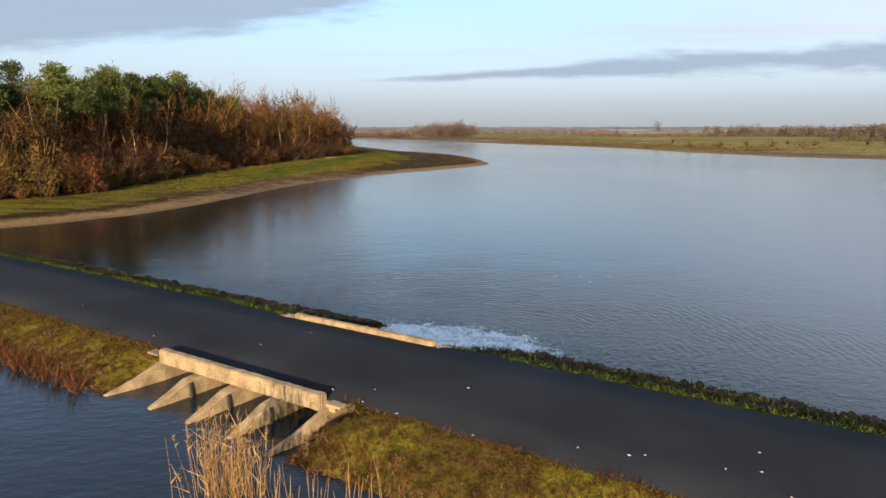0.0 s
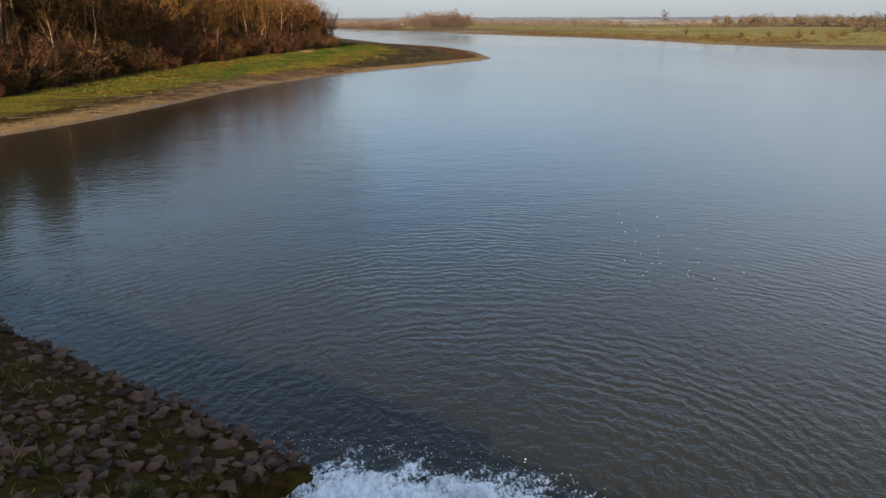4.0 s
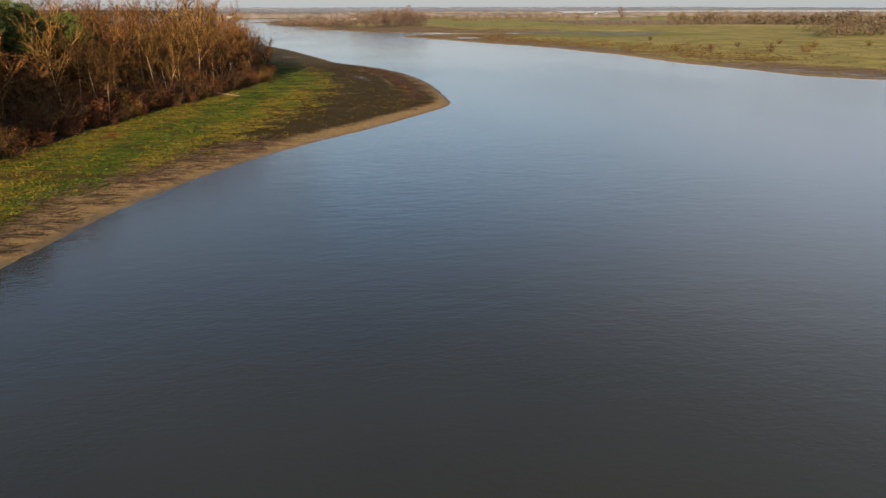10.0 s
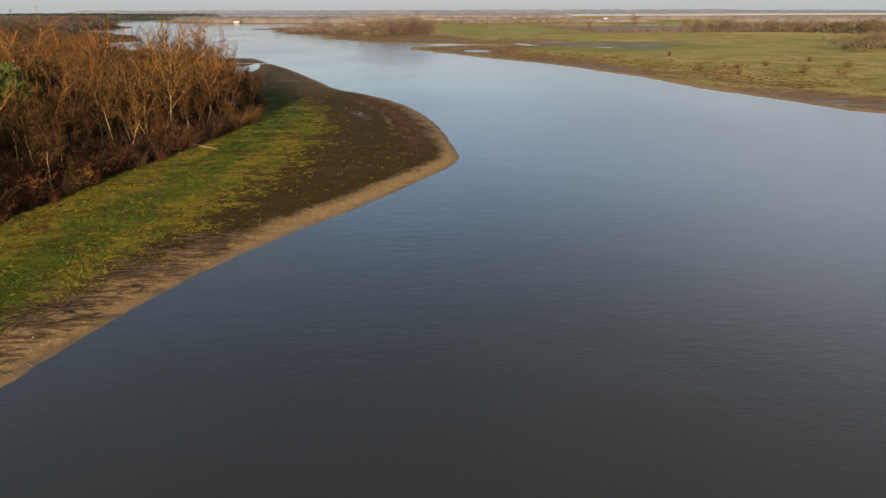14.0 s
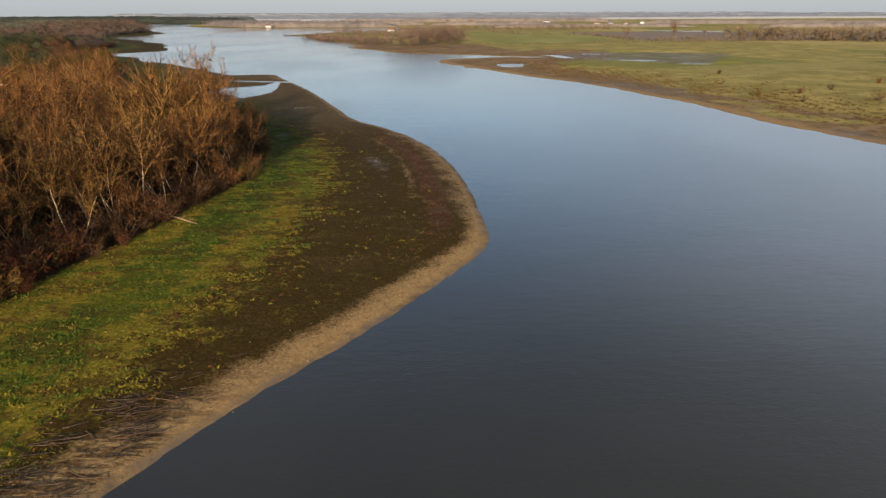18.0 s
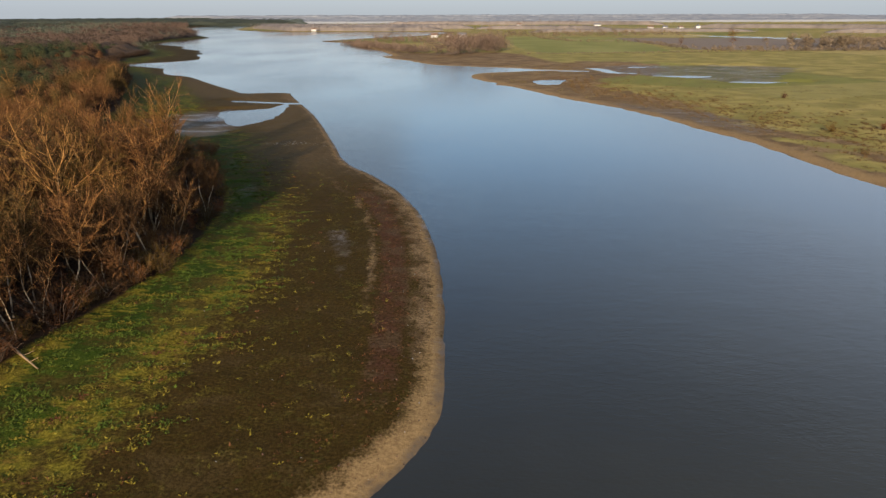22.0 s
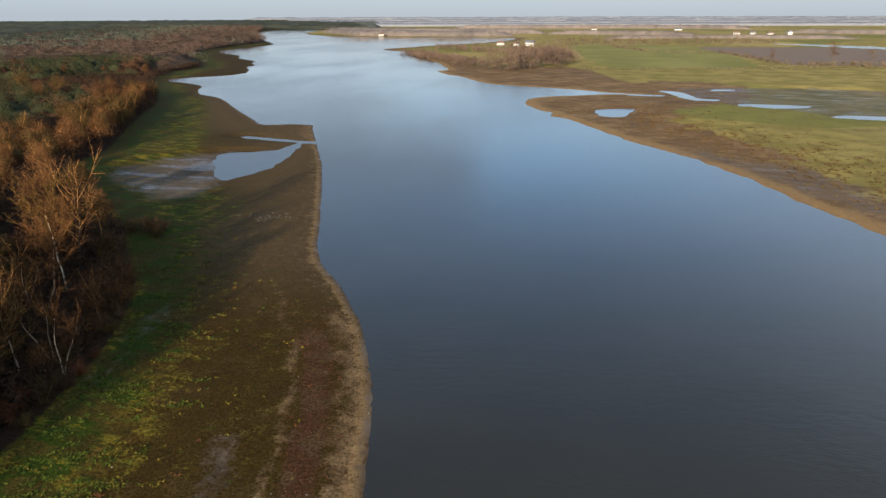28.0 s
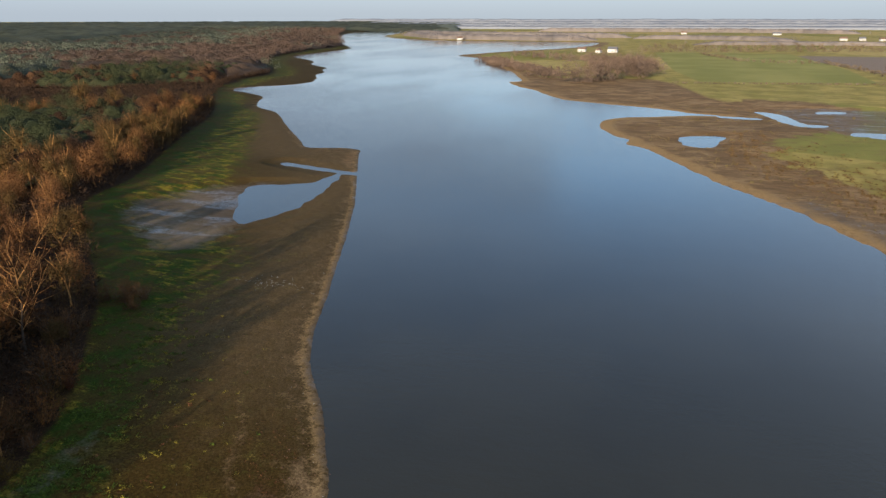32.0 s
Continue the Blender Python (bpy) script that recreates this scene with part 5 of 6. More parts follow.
def canopy(name, xr, yr, step, gap, tall, depth, taper, mats, blend, label, seed, deep=0.55):
    """The closed roof of a wood: domed crowns side by side as one lumpy sheet that sinks towards its edges."""
    r = np.random.RandomState(seed)
    xs, ys = np.arange(*xr, step), np.arange(*yr, step)
    gx, gy = np.meshgrid(xs, ys)
    gx, gy = gx + r.uniform(-0.3, 0.3, gx.shape) * step, gy + r.uniform(-0.3, 0.3, gy.shape) * step
    x, y = gx.ravel(), gy.ravel()
    nx_, ny_ = int((xr[1] - xr[0]) / gap) + 4, int((yr[1] - yr[0]) / gap) + 4
    jx, jy, jh, jc = r.uniform(0.1, 0.9, (ny_, nx_)), r.uniform(0.1, 0.9, (ny_, nx_)), r.uniform(0.62, 1.12, (ny_, nx_)), r.uniform(0, 1, (ny_, nx_))
    fx, fy = (x - xr[0]) / gap + 1, (y - yr[0]) / gap + 1
    ix, iy = np.clip(fx.astype(int), 1, nx_ - 2), np.clip(fy.astype(int), 1, ny_ - 2)
    best, tone = np.full(x.shape, -9.0), np.zeros(x.shape)
    for a in (-1, 0, 1):
        for b in (-1, 0, 1):
            cx, cy = ix + a, iy + b
            d2 = (fx - cx - jx[cy, cx]) ** 2 + (fy - cy - jy[cy, cx]) ** 2
            h = jh[cy, cx] * (1 - deep * d2 * 1.3)
            tone = np.where(h > best, jc[cy, cx], tone)
            best = np.maximum(best, h)
    best = np.maximum(best, 0.25) * (1 + 0.18 * wobble(x, y, 40, seed)) + 0.035 * wobble(x, y, gap * 0.45, seed + 1)
    inside = depth(x, y)
    z = heights(np.column_stack([x, y])) + tall * best * ramp01(inside, -0.2 * taper, taper)
    keep = (inside > 0).reshape(gx.shape)
    quad = keep[:-1, :-1] & keep[1:, :-1] & keep[:-1, 1:] & keep[1:, 1:]
    n = gx.shape[1]
    i = (np.arange(gx.shape[0] - 1)[:, None] * n + np.arange(n - 1)[None, :])[quad]
    f = np.column_stack([i, i + 1, i + n + 1, i + n])
    used = np.unique(f)
    back = np.zeros(len(x), int)
    back[used] = np.arange(len(used))
    ob = mesh_object(name, np.column_stack([x, y, z])[used].tolist(), back[f].tolist(), mats, smooth=True)
    for nm, w in (("pine", np.clip(blend(x, y) + (tone - 0.5) * 0.7, 0, 1)), ("tone", tone)):
        ob.data.attributes.new(nm, "FLOAT", "POINT").data.foreach_set("value", np.asarray(w[used], np.float32))
    return tagged(ob, label, "trees", kind="stuff")


def grid_points(r, gap, xr, yr, jitter=0.45):
    xs, ys = np.meshgrid(np.arange(*xr, gap), np.arange(*yr, gap))
    p = np.column_stack([xs.ravel(), ys.ravel()])
    return p + r.uniform(-jitter, jitter, p.shape) * gap


def build_woods():
    r = np.random.RandomState(31)
    hollow = lambda q: np.maximum(signed(q[:, 0], q[:, 1], HOLLOW), signed(q[:, 0], q[:, 1], HOLLOW_FAR))
    p = grid_points(r, 6.6, (-360, -30), (66, 640))
    d = signed(p[:, 0], p[:, 1], WOOD)
    p = p[(d > np.where(p[:, 1] < 262, 24, 20)) & (d < 170) & (hollow(p) < -1) & (wobble(p[:, 0], p[:, 1], 40, 18) + r.uniform(-0.3, 0.3, len(p)) > -0.62) & (wobble(p[:, 0], p[:, 1], 15, 43) > -0.42)]
    d = signed(p[:, 0], p[:, 1], WOOD)
    mix = wobble(p[:, 0], p[:, 1], 60, 12) * 0.7 + r.uniform(-0.3, 0.3, len(p)) + 1.2 * ramp01(p[:, 1], 290, 330) * ramp01(-np.abs(d - 70), -60, -30) - 0.4 * ramp01(d, 100, 130) + 0.9 * ramp01(p[:, 1], 140, 100)
    for deep in (0, 1):
        for sel, nm, mat, lab, tall, sd in ((mix < 0.5, "woodland", FARBROWN, "dense bare winter woodland with rounded russet crowns", 12, 1), (mix >= 0.5, "pine_woodland", FARGREEN, "dense dark green pine woodland", 13.5, 2)):
            q = p[sel & ((d > 75) == bool(deep))]
            crowns(nm, q, heights(q), tall, 8.6 if sd == 1 else 7.4, 230 if deep else 560, 0.72 if deep else 0.6, mat, lab, sd + 20 * deep, slim=0.16 if deep else 0.12, vary=0.3, lobes=8, high=0.7)
    inner = lambda x, y: np.minimum(signed(x, y, WOOD), -np.maximum(signed(x, y, HOLLOW), signed(x, y, HOLLOW_FAR)))
    greens = lambda x, y: 0.5 + 0.5 * (wobble(x, y, 60, 12) * 0.7 + 1.2 * ramp01(y, 290, 330) * ramp01(-np.abs(signed(x, y, WOOD) - 70), -60, -30) - 0.4 * ramp01(signed(x, y, WOOD), 100, 130) + 0.9 * ramp01(y, 140, 100) - 0.5)
    canopy("woodland", (-380, -30), (66, 660), 1.9, 6.0, 8.0, lambda x, y: np.minimum(np.minimum(inner(x, y) - 1, signed(x, y, WOOD) - 14), 215 - signed(x, y, WOOD)), 14, CANOPY, greens, "closed canopy of russet bare trees and dark pines", 61, 0.75)
    pines = lambda x, y: 0.5 + 0.6 * (wobble(x, y, 150, 13) + 1.5 * ramp01(signed(x, y, WOOD), 80, 240) - 0.9)
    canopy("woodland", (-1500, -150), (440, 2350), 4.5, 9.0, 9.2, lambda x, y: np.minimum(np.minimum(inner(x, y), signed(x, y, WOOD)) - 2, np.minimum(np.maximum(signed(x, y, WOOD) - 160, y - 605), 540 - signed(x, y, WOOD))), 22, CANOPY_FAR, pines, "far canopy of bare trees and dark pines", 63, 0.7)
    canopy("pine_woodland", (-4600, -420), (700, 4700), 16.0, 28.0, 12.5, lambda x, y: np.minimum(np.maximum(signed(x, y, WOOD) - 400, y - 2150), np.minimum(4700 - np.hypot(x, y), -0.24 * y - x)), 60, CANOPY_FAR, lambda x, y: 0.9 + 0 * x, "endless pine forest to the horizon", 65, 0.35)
    # brush and saplings that close the foot of the wood, and low scrub in the hollows, all coloured dark for shade
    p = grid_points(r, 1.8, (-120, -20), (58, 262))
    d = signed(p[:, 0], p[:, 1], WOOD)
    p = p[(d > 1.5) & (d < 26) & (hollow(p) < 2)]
    crowns("undergrowth", p, heights(p), 3.8, 2.6, 26, 0.8, SHADE_BRUSH, "tangled undergrowth beneath the trees, coloured dark for shade", 9, slim=0.11, high=0.9)
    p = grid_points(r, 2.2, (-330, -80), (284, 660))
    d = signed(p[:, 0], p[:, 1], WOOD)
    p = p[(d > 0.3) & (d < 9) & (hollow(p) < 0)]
    crowns("undergrowth", p, heights(p), 4.6, 3.4, 34, 0.8, SHADE_BRUSH, "brushwood along the farther wood's edge, coloured dark for shade", 11, slim=0.12, high=0.9)
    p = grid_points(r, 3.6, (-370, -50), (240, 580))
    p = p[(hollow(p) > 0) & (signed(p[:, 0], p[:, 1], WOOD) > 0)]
    crowns("undergrowth", p, heights(p), 3.6, 4.8, 56, 0.8, SHADE_BRUSH, "low scrub in a hollow between the woods, coloured dark for shade", 10, slim=0.12, vary=0.5, high=0.9)
    # the farther woods, finer where they stand nearer the lake
    p = grid_points(r, 9.5, (-1500, -150), (440, 2300))
    d = signed(p[:, 0], p[:, 1], WOOD)
    p = p[(d > np.where(p[:, 1] < 690, 20, 0)) & (d < np.where(p[:, 1] < 900, 420, 260)) & ((p[:, 1] > 640) | (d > 170)) & (hollow(p) < 0) & (wobble(p[:, 0], p[:, 1], 55, 19) > -0.75)]
    d = signed(p[:, 0], p[:, 1], WOOD)
    mix = wobble(p[:, 0], p[:, 1], 150, 13) + r.uniform(-0.5, 0.5, len(p)) + 1.5 * ramp01(d, 80, 240) - 0.6
    close = (p[:, 1] < 1000) & (d < 190)
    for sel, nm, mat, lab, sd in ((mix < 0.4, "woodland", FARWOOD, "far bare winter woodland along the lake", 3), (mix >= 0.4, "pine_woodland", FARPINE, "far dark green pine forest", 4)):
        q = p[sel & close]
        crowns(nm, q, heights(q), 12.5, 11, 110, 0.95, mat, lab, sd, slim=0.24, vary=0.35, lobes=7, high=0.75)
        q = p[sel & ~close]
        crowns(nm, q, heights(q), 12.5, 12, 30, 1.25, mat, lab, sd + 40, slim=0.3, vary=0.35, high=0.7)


def hedge(name, line, gap, tall, wide, per, size, mat, label, seed, rows=1):
    pts = []
    r = np.random.RandomState(seed)
    for (ax, ay), (bx, by) in zip(line, line[1:]):
        n = max(2, int(math.hypot(bx - ax, by - ay) / gap))
        for i in range(n):
            for _ in range(rows):
                t = (i + r.uniform(0, 1)) / n
                pts.append((ax + (bx - ax) * t + r.normal(0, wide * 0.25 * rows), ay + (by - ay) * t + r.normal(0, wide * 0.25 * rows)))
    return crowns(name, pts, heights(pts), tall, wide, int(per * 1.5), size * 0.8, mat, label, seed, slim=0.28, lobes=7, high=0.85)


def wood_band(name, line, tall, wide, step, mat, label, seed):
    """A closed strip of far woodland with an even, slightly ragged top."""
    r = np.random.RandomState(seed)
    pts = []
    for (ax, ay), (bx, by) in zip(line, line[1:]):
        n = max(2, int(math.hypot(bx - ax, by - ay) / step))
        nrm = np.array((-(by - ay), bx - ax)) / math.hypot(bx - ax, by - ay)
        pts += [((ax + (bx - ax) * i / n, ay + (by - ay) * i / n), nrm) for i in range(n)]
    prof = ((-0.5, 0.0), (-0.47, 0.6), (-0.36, 0.9), (-0.15, 1.0), (0.1, 1.0), (0.36, 0.92), (0.5, 0.0))
    xy = np.array([np.array(c) + n * (o * wide) for c, n in pts for o, _ in prof])
    k = np.array([h for _ in pts for _, h in prof])
    xy = xy + r.normal(0, step * 0.12, xy.shape) * (k > 0)[:, None]
    lump = 1 + 0.06 * wobble(xy[:, 0], xy[:, 1], step * 14, seed) + r.uniform(-0.07, 0.06, len(k))
    run = np.repeat(np.minimum(np.arange(len(pts)), np.arange(len(pts))[::-1]) / 9.0, len(prof))
    z = heights(xy) - 0.3 + tall * k * lump * np.sqrt(np.clip(run, 0.02, 1))
    m = len(prof)
    f = [(i * m + j, i * m + j + 1, (i + 1) * m + j + 1, (i + 1) * m + j) for i in range(len(pts) - 1) for j in range(m - 1)]
    f += [tuple(range(m)), tuple(range((len(pts) - 1) * m, len(pts) * m))]
    return tagged(mesh_object(name, np.column_stack([xy, z]).tolist(), f, mat), label, "trees", kind="stuff")


def house(name, x, y, long, deep, eaves, ridge, turn, roof, label, wings=()):
    """White plastered farmhouse: walls, gabled roof, chimney, windows and door."""
    top = new(name)
    top.matrix_world = pose(x, y, height(x, y) - 0.1, 0, 0, turn)

    def gable(nm, x0, x1, half, z0, z1, over, mat):
        bm = bmesh.new()
        a = [bm.verts.new(c) for c in ((x0 - over, -half - over, z0), (x0 - over, half + over, z0), (x0 - over, 0, z1))]
        b = [bm.verts.new(c) for c in ((x1 + over, -half - over, z0), (x1 + over, half + over, z0), (x1 + over, 0, z1))]
        for f in ((a[0], b[0], b[2], a[2]), (a[1], a[2], b[2], b[1]), (a[0], a[2], a[1]), (b[0], b[1], b[2]), (a[0], a[1], b[1], b[0])):
            bm.faces.new(f)
        bmesh.ops.recalc_face_normals(bm, faces=bm.faces[:])
        return part(nm, bm, mat, top)

    w = part("wall", box(-long / 2, long / 2, -deep / 2, deep / 2, 0, eaves, 0.03), WHITEWALL, top)
    gable("gable", -long / 2, long / 2, deep / 2 - 0.3, eaves, ridge - 0.25, 0.0, WHITEWALL)
    rf = gable("roof", -long / 2, long / 2, deep / 2, eaves + 0.02, ridge, 0.35, roof)
    part("chimney", box(long * 0.3, long * 0.3 + 0.8, -0.4, 0.4, ridge - 0.8, ridge + 1.0, 0.02), ROOFTILE, rf)
    n = max(2, int(long / 3.2))
    for i in range(n):
        cx = -long / 2 + (i + 0.5) * long / n
        if i == n // 2:
            part("door", box(cx - 0.5, cx + 0.5, -deep / 2 - 0.05, -deep / 2 + 0.1, 0.1, 2.2, 0), GLASSDARK, top)
        else:
            part("window", box(cx - 0.55, cx + 0.55, -deep / 2 - 0.05, -deep / 2 + 0.1, 1.0, 2.3, 0), GLASSDARK, top)
    return tagged(top, label, "house", "white farmhouses beyond the lake")


def build_far():
    hedge("thicket", [(-26, 650), (-6, 664), (10, 696), (26, 712), (18, 770), (-20, 820)], 2.4, 17, 10, 90, 1.0, THICKET, "bare thicket of willows on the far bank", 50, 3)
    hedge("thicket", [(-140, 895), (-100, 810), (-62, 745), (-40, 690)], 2.6, 6, 8, 40, 1.2, THICKET, "low bare scrub along the far spit", 51, 3)
    hedge("thicket", [(-120, 960), (-60, 900), (-20, 850), (36, 800)], 4.0, 9, 9, 36, 1.3, THICKET, "bare scrub behind the far spit", 52, 2)
    hedge("hedge", [(45, 662), (86, 670), (182, 692), (290, 714), (420, 735)], 2.5, 1.6, 2.0, 24, 0.7, HEDGE, "low dark field hedge", 53)
    hedge("hedge", [(91, 1054), (120, 922), (163, 901), (195, 911), (201, 839), (204, 742)], 3.0, 4.5, 4, 30, 0.9, HEDGE, "bare hedgerow between meadows", 54)
    hedge("hedge", [(209, 732), (300, 715), (420, 725), (560, 750)], 3.5, 4.6, 5, 36, 1.1, HEDGE, "tall bare hedgerow", 55, 2)
    hedge("hedge", [(22, 1075), (119, 1120), (330, 1180)], 5, 8, 8, 30, 1.3, HEDGE, "bare hedgerow with trees", 56, 2)
    hedge("hedge", [(30, 1200), (250, 1230), (330, 1260)], 6, 9, 9, 30, 1.5, HEDGE, "bare hedgerow with trees", 57, 2)
    hedge("hedge", [(430, 900), (620, 950), (800, 960)], 6, 8, 9, 30, 1.5, HEDGE, "bare hedgerow with trees", 58, 2)
    hedge("copse", [(246, 408), (262, 412), (300, 428), (345, 440)], 4, 11, 9, 90, 1.0, HEDGE, "stand of tall bare trees in the meadow", 59, 3)
    hedge("copse", [(330, 815), (370, 777), (441, 660), (500, 590), (560, 560)], 6, 14, 12, 90, 1.5, HEDGE, "long stand of tall bare trees", 60, 4)
    plant(BROADS[0], 256, 772, 1.45, 20, 0, None)
    plant(BROADS[3], 206, 770, 0.8, 70, 0, None)
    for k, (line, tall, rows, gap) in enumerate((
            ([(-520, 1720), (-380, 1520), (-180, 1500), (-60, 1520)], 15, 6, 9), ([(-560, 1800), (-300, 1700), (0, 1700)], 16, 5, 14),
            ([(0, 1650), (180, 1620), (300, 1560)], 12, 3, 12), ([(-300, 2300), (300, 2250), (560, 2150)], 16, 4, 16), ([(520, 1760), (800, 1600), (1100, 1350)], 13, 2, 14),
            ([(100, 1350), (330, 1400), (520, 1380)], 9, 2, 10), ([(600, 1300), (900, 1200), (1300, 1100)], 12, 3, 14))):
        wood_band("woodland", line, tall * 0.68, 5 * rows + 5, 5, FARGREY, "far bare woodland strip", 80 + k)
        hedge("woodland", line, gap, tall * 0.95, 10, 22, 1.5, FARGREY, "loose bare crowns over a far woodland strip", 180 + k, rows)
    # skyline bands, their haze carried by the pale base colour alone
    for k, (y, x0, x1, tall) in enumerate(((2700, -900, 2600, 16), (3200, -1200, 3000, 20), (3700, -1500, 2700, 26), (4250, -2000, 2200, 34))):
        wood_band("distant_woodland", [(x0, y), (0, y + 60), (x1, y - 120)], tall * 0.75, 120, 14, FARHAZE, "wooded skyline with distance haze put into its pale colour", 95 + k)
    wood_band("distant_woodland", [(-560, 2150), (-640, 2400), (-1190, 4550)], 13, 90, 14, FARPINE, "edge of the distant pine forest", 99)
    for x, y, lo, dp, ev, rd, tn, rf, lab in (
            (-14, 1066, 12, 7, 4.2, 7.5, -10, SLATE, "white farmhouse with grey slate roof on the far bank"), (-31, 1060, 8, 6, 3.2, 5.8, 70, ROOFTILE, "small white outbuilding with tiled roof"),
            (-54, 1080, 10, 6, 3.2, 6, -10, ROOFTILE, "low white cottage with tiled roof"),
            (392, 1652, 13, 8, 3.4, 7, -5, ROOFTILE, "long white farm building with tiled roof"), (425, 1655, 11, 8, 3.2, 6.8, -5, SLATE, "white farm building with slate roof"),
            (455, 1640, 10, 8, 3.2, 6.4, 10, ROOFTILE, "low white barn with tiled roof"), (486, 1618, 11, 9, 6, 10, 80, SLATE, "white gabled house with slate roof"),
            (334, 2010, 18, 9, 3.6, 7.4, 0, SLATE, "long white farm building far across the fields"), (120, 2050, 14, 9, 3.6, 7.4, 0, ROOFTILE, "white farmhouse far across the fields"),
            (-330, 1478, 10, 7, 4, 7, 15, ROOFTILE, "small white house among trees on the far bank")):
        house("farmhouse", x, y, lo, dp, ev, rd, tn, rf, lab)


build_woods()
build_far()


# ---- small growth, stones and litter ----
def tufts(name, pts, zs, per, tall, wide, lean, mat, label, seed, category="grass"):
    """Tufts of thin blades at the places given, in one mesh."""
    r = np.random.RandomState(seed)
    pts, zs = np.asarray(pts, float), np.asarray(zs, float)
    n = len(pts) * per
    k = np.repeat(r.uniform(0.6, 1.3, len(pts)), per)
    base = np.repeat(np.column_stack([pts, zs - 0.02]), per, 0) + np.column_stack([r.normal(0, wide * 2.0, (n, 2)), np.zeros(n)])
    a, b = r.uniform(0, 6.283, n), r.uniform(0, 6.283, n)
    ln = tall * k * r.uniform(0.5, 1.2, n)
    tip = base + np.column_stack([np.cos(a) * lean * ln, np.sin(a) * lean * ln, ln])
    side = np.column_stack([np.cos(b), np.sin(b), np.zeros(n)]) * (wide * k * r.uniform(0.6, 1.3, n))[:, None]
    tri = np.stack([base - side, base + side, tip], 1).reshape(-1, 3)
    ob = mesh_object(name, tri.tolist(), np.arange(len(tri)).reshape(-1, 3).tolist(), mat)
    return tagged(ob, label, category, kind="stuff")


def on_dam_places(r, n, s0, s1, u0, u1):
    s, u = r.uniform(s0, s1, n), r.uniform(u0, u1, n)
    ok = ~((s > CUL0 - 0.3) & (s < CUL1 + 0.3))
    s, u = s[ok], u[ok]
    return np.column_stack([s * DS[0] + u * DU[0], s * DS[1] + u * DU[1]])


def build_dam_growth():
    r = np.random.RandomState(61)
    p = on_dam_places(r, 15000, -40, 14, 8.4, 10.55)
    n0 = wobble(p[:, 0], p[:, 1], 1.7, 21) * 0.8 + r.uniform(-0.8, 0.8, len(p)) - (p @ DU - 9.75) * 1.1
    for sel, mat, nm, lab, tall, sd in ((n0 < -0.1, BANKGRASS, "bank_grass", "yellow-green winter grass on the canal bank", 0.11, 1), (n0 >= -0.1, RUSTWEED, "bank_weed", "rust-brown dead weeds on the canal bank", 0.13, 2)):
        q = p[sel]
        tufts(nm, q, heights(q), 8, tall, 0.0065, 0.9, mat, lab, sd)
    q = p[n0 > 1.25]
    tufts("straw_grass", q, heights(q), 4, 0.16, 0.004, 0.8, REED, "pale straw stalks among the weeds of the canal bank", 13)
    p = on_dam_places(r, 7500, -60, 24, 14.75, 16.6)
    p = p[r.uniform(0, 1, len(p)) < np.clip(1.7 - (p @ DU - 14.75), 0.2, 1)]
    tufts("verge_grass", p, heights(p), 6, 0.13, 0.016, 0.7, MOSS, "mossy green verge along the road's lake side", 3)
    p = on_dam_places(r, 6500, -60, 26, 16.2, 19.6)
    n0 = wobble(p[:, 0], p[:, 1], 1.3, 27) + r.uniform(-0.8, 0.8, len(p)) - (p @ DU - 17.3) * 0.35
    p = p[n0 > -0.1]
    tufts("bank_weed", p, heights(p) + 0.06, 7, 0.17, 0.016, 0.9, MEADOWTUFT, "olive-brown dead growth among the dam's stones", 11)
    q = p[wobble(p[:, 0], p[:, 1], 2.1, 28) > 0.35]
    tufts("verge_grass", q, heights(q) + 0.06, 6, 0.16, 0.018, 0.9, MOSS, "patches of mossy grass among the dam's stones", 12)
    p = on_dam_places(r, 900, -40, 14, 10.25, 10.65)
    tufts("road_edge_grass", p, heights(p), 5, 0.09, 0.014, 0.8, BANKGRASS, "short grass creeping over the road's edge", 4)
    p = on_dam_places(r, 260, -34, -16.2, 8.2, 8.8)
    tufts("bank_weed", p, np.full(len(p), CANAL_Z), 12, 0.55, 0.012, 0.6, RUSTWEED, "dry weeds at the canal's edge", 5)


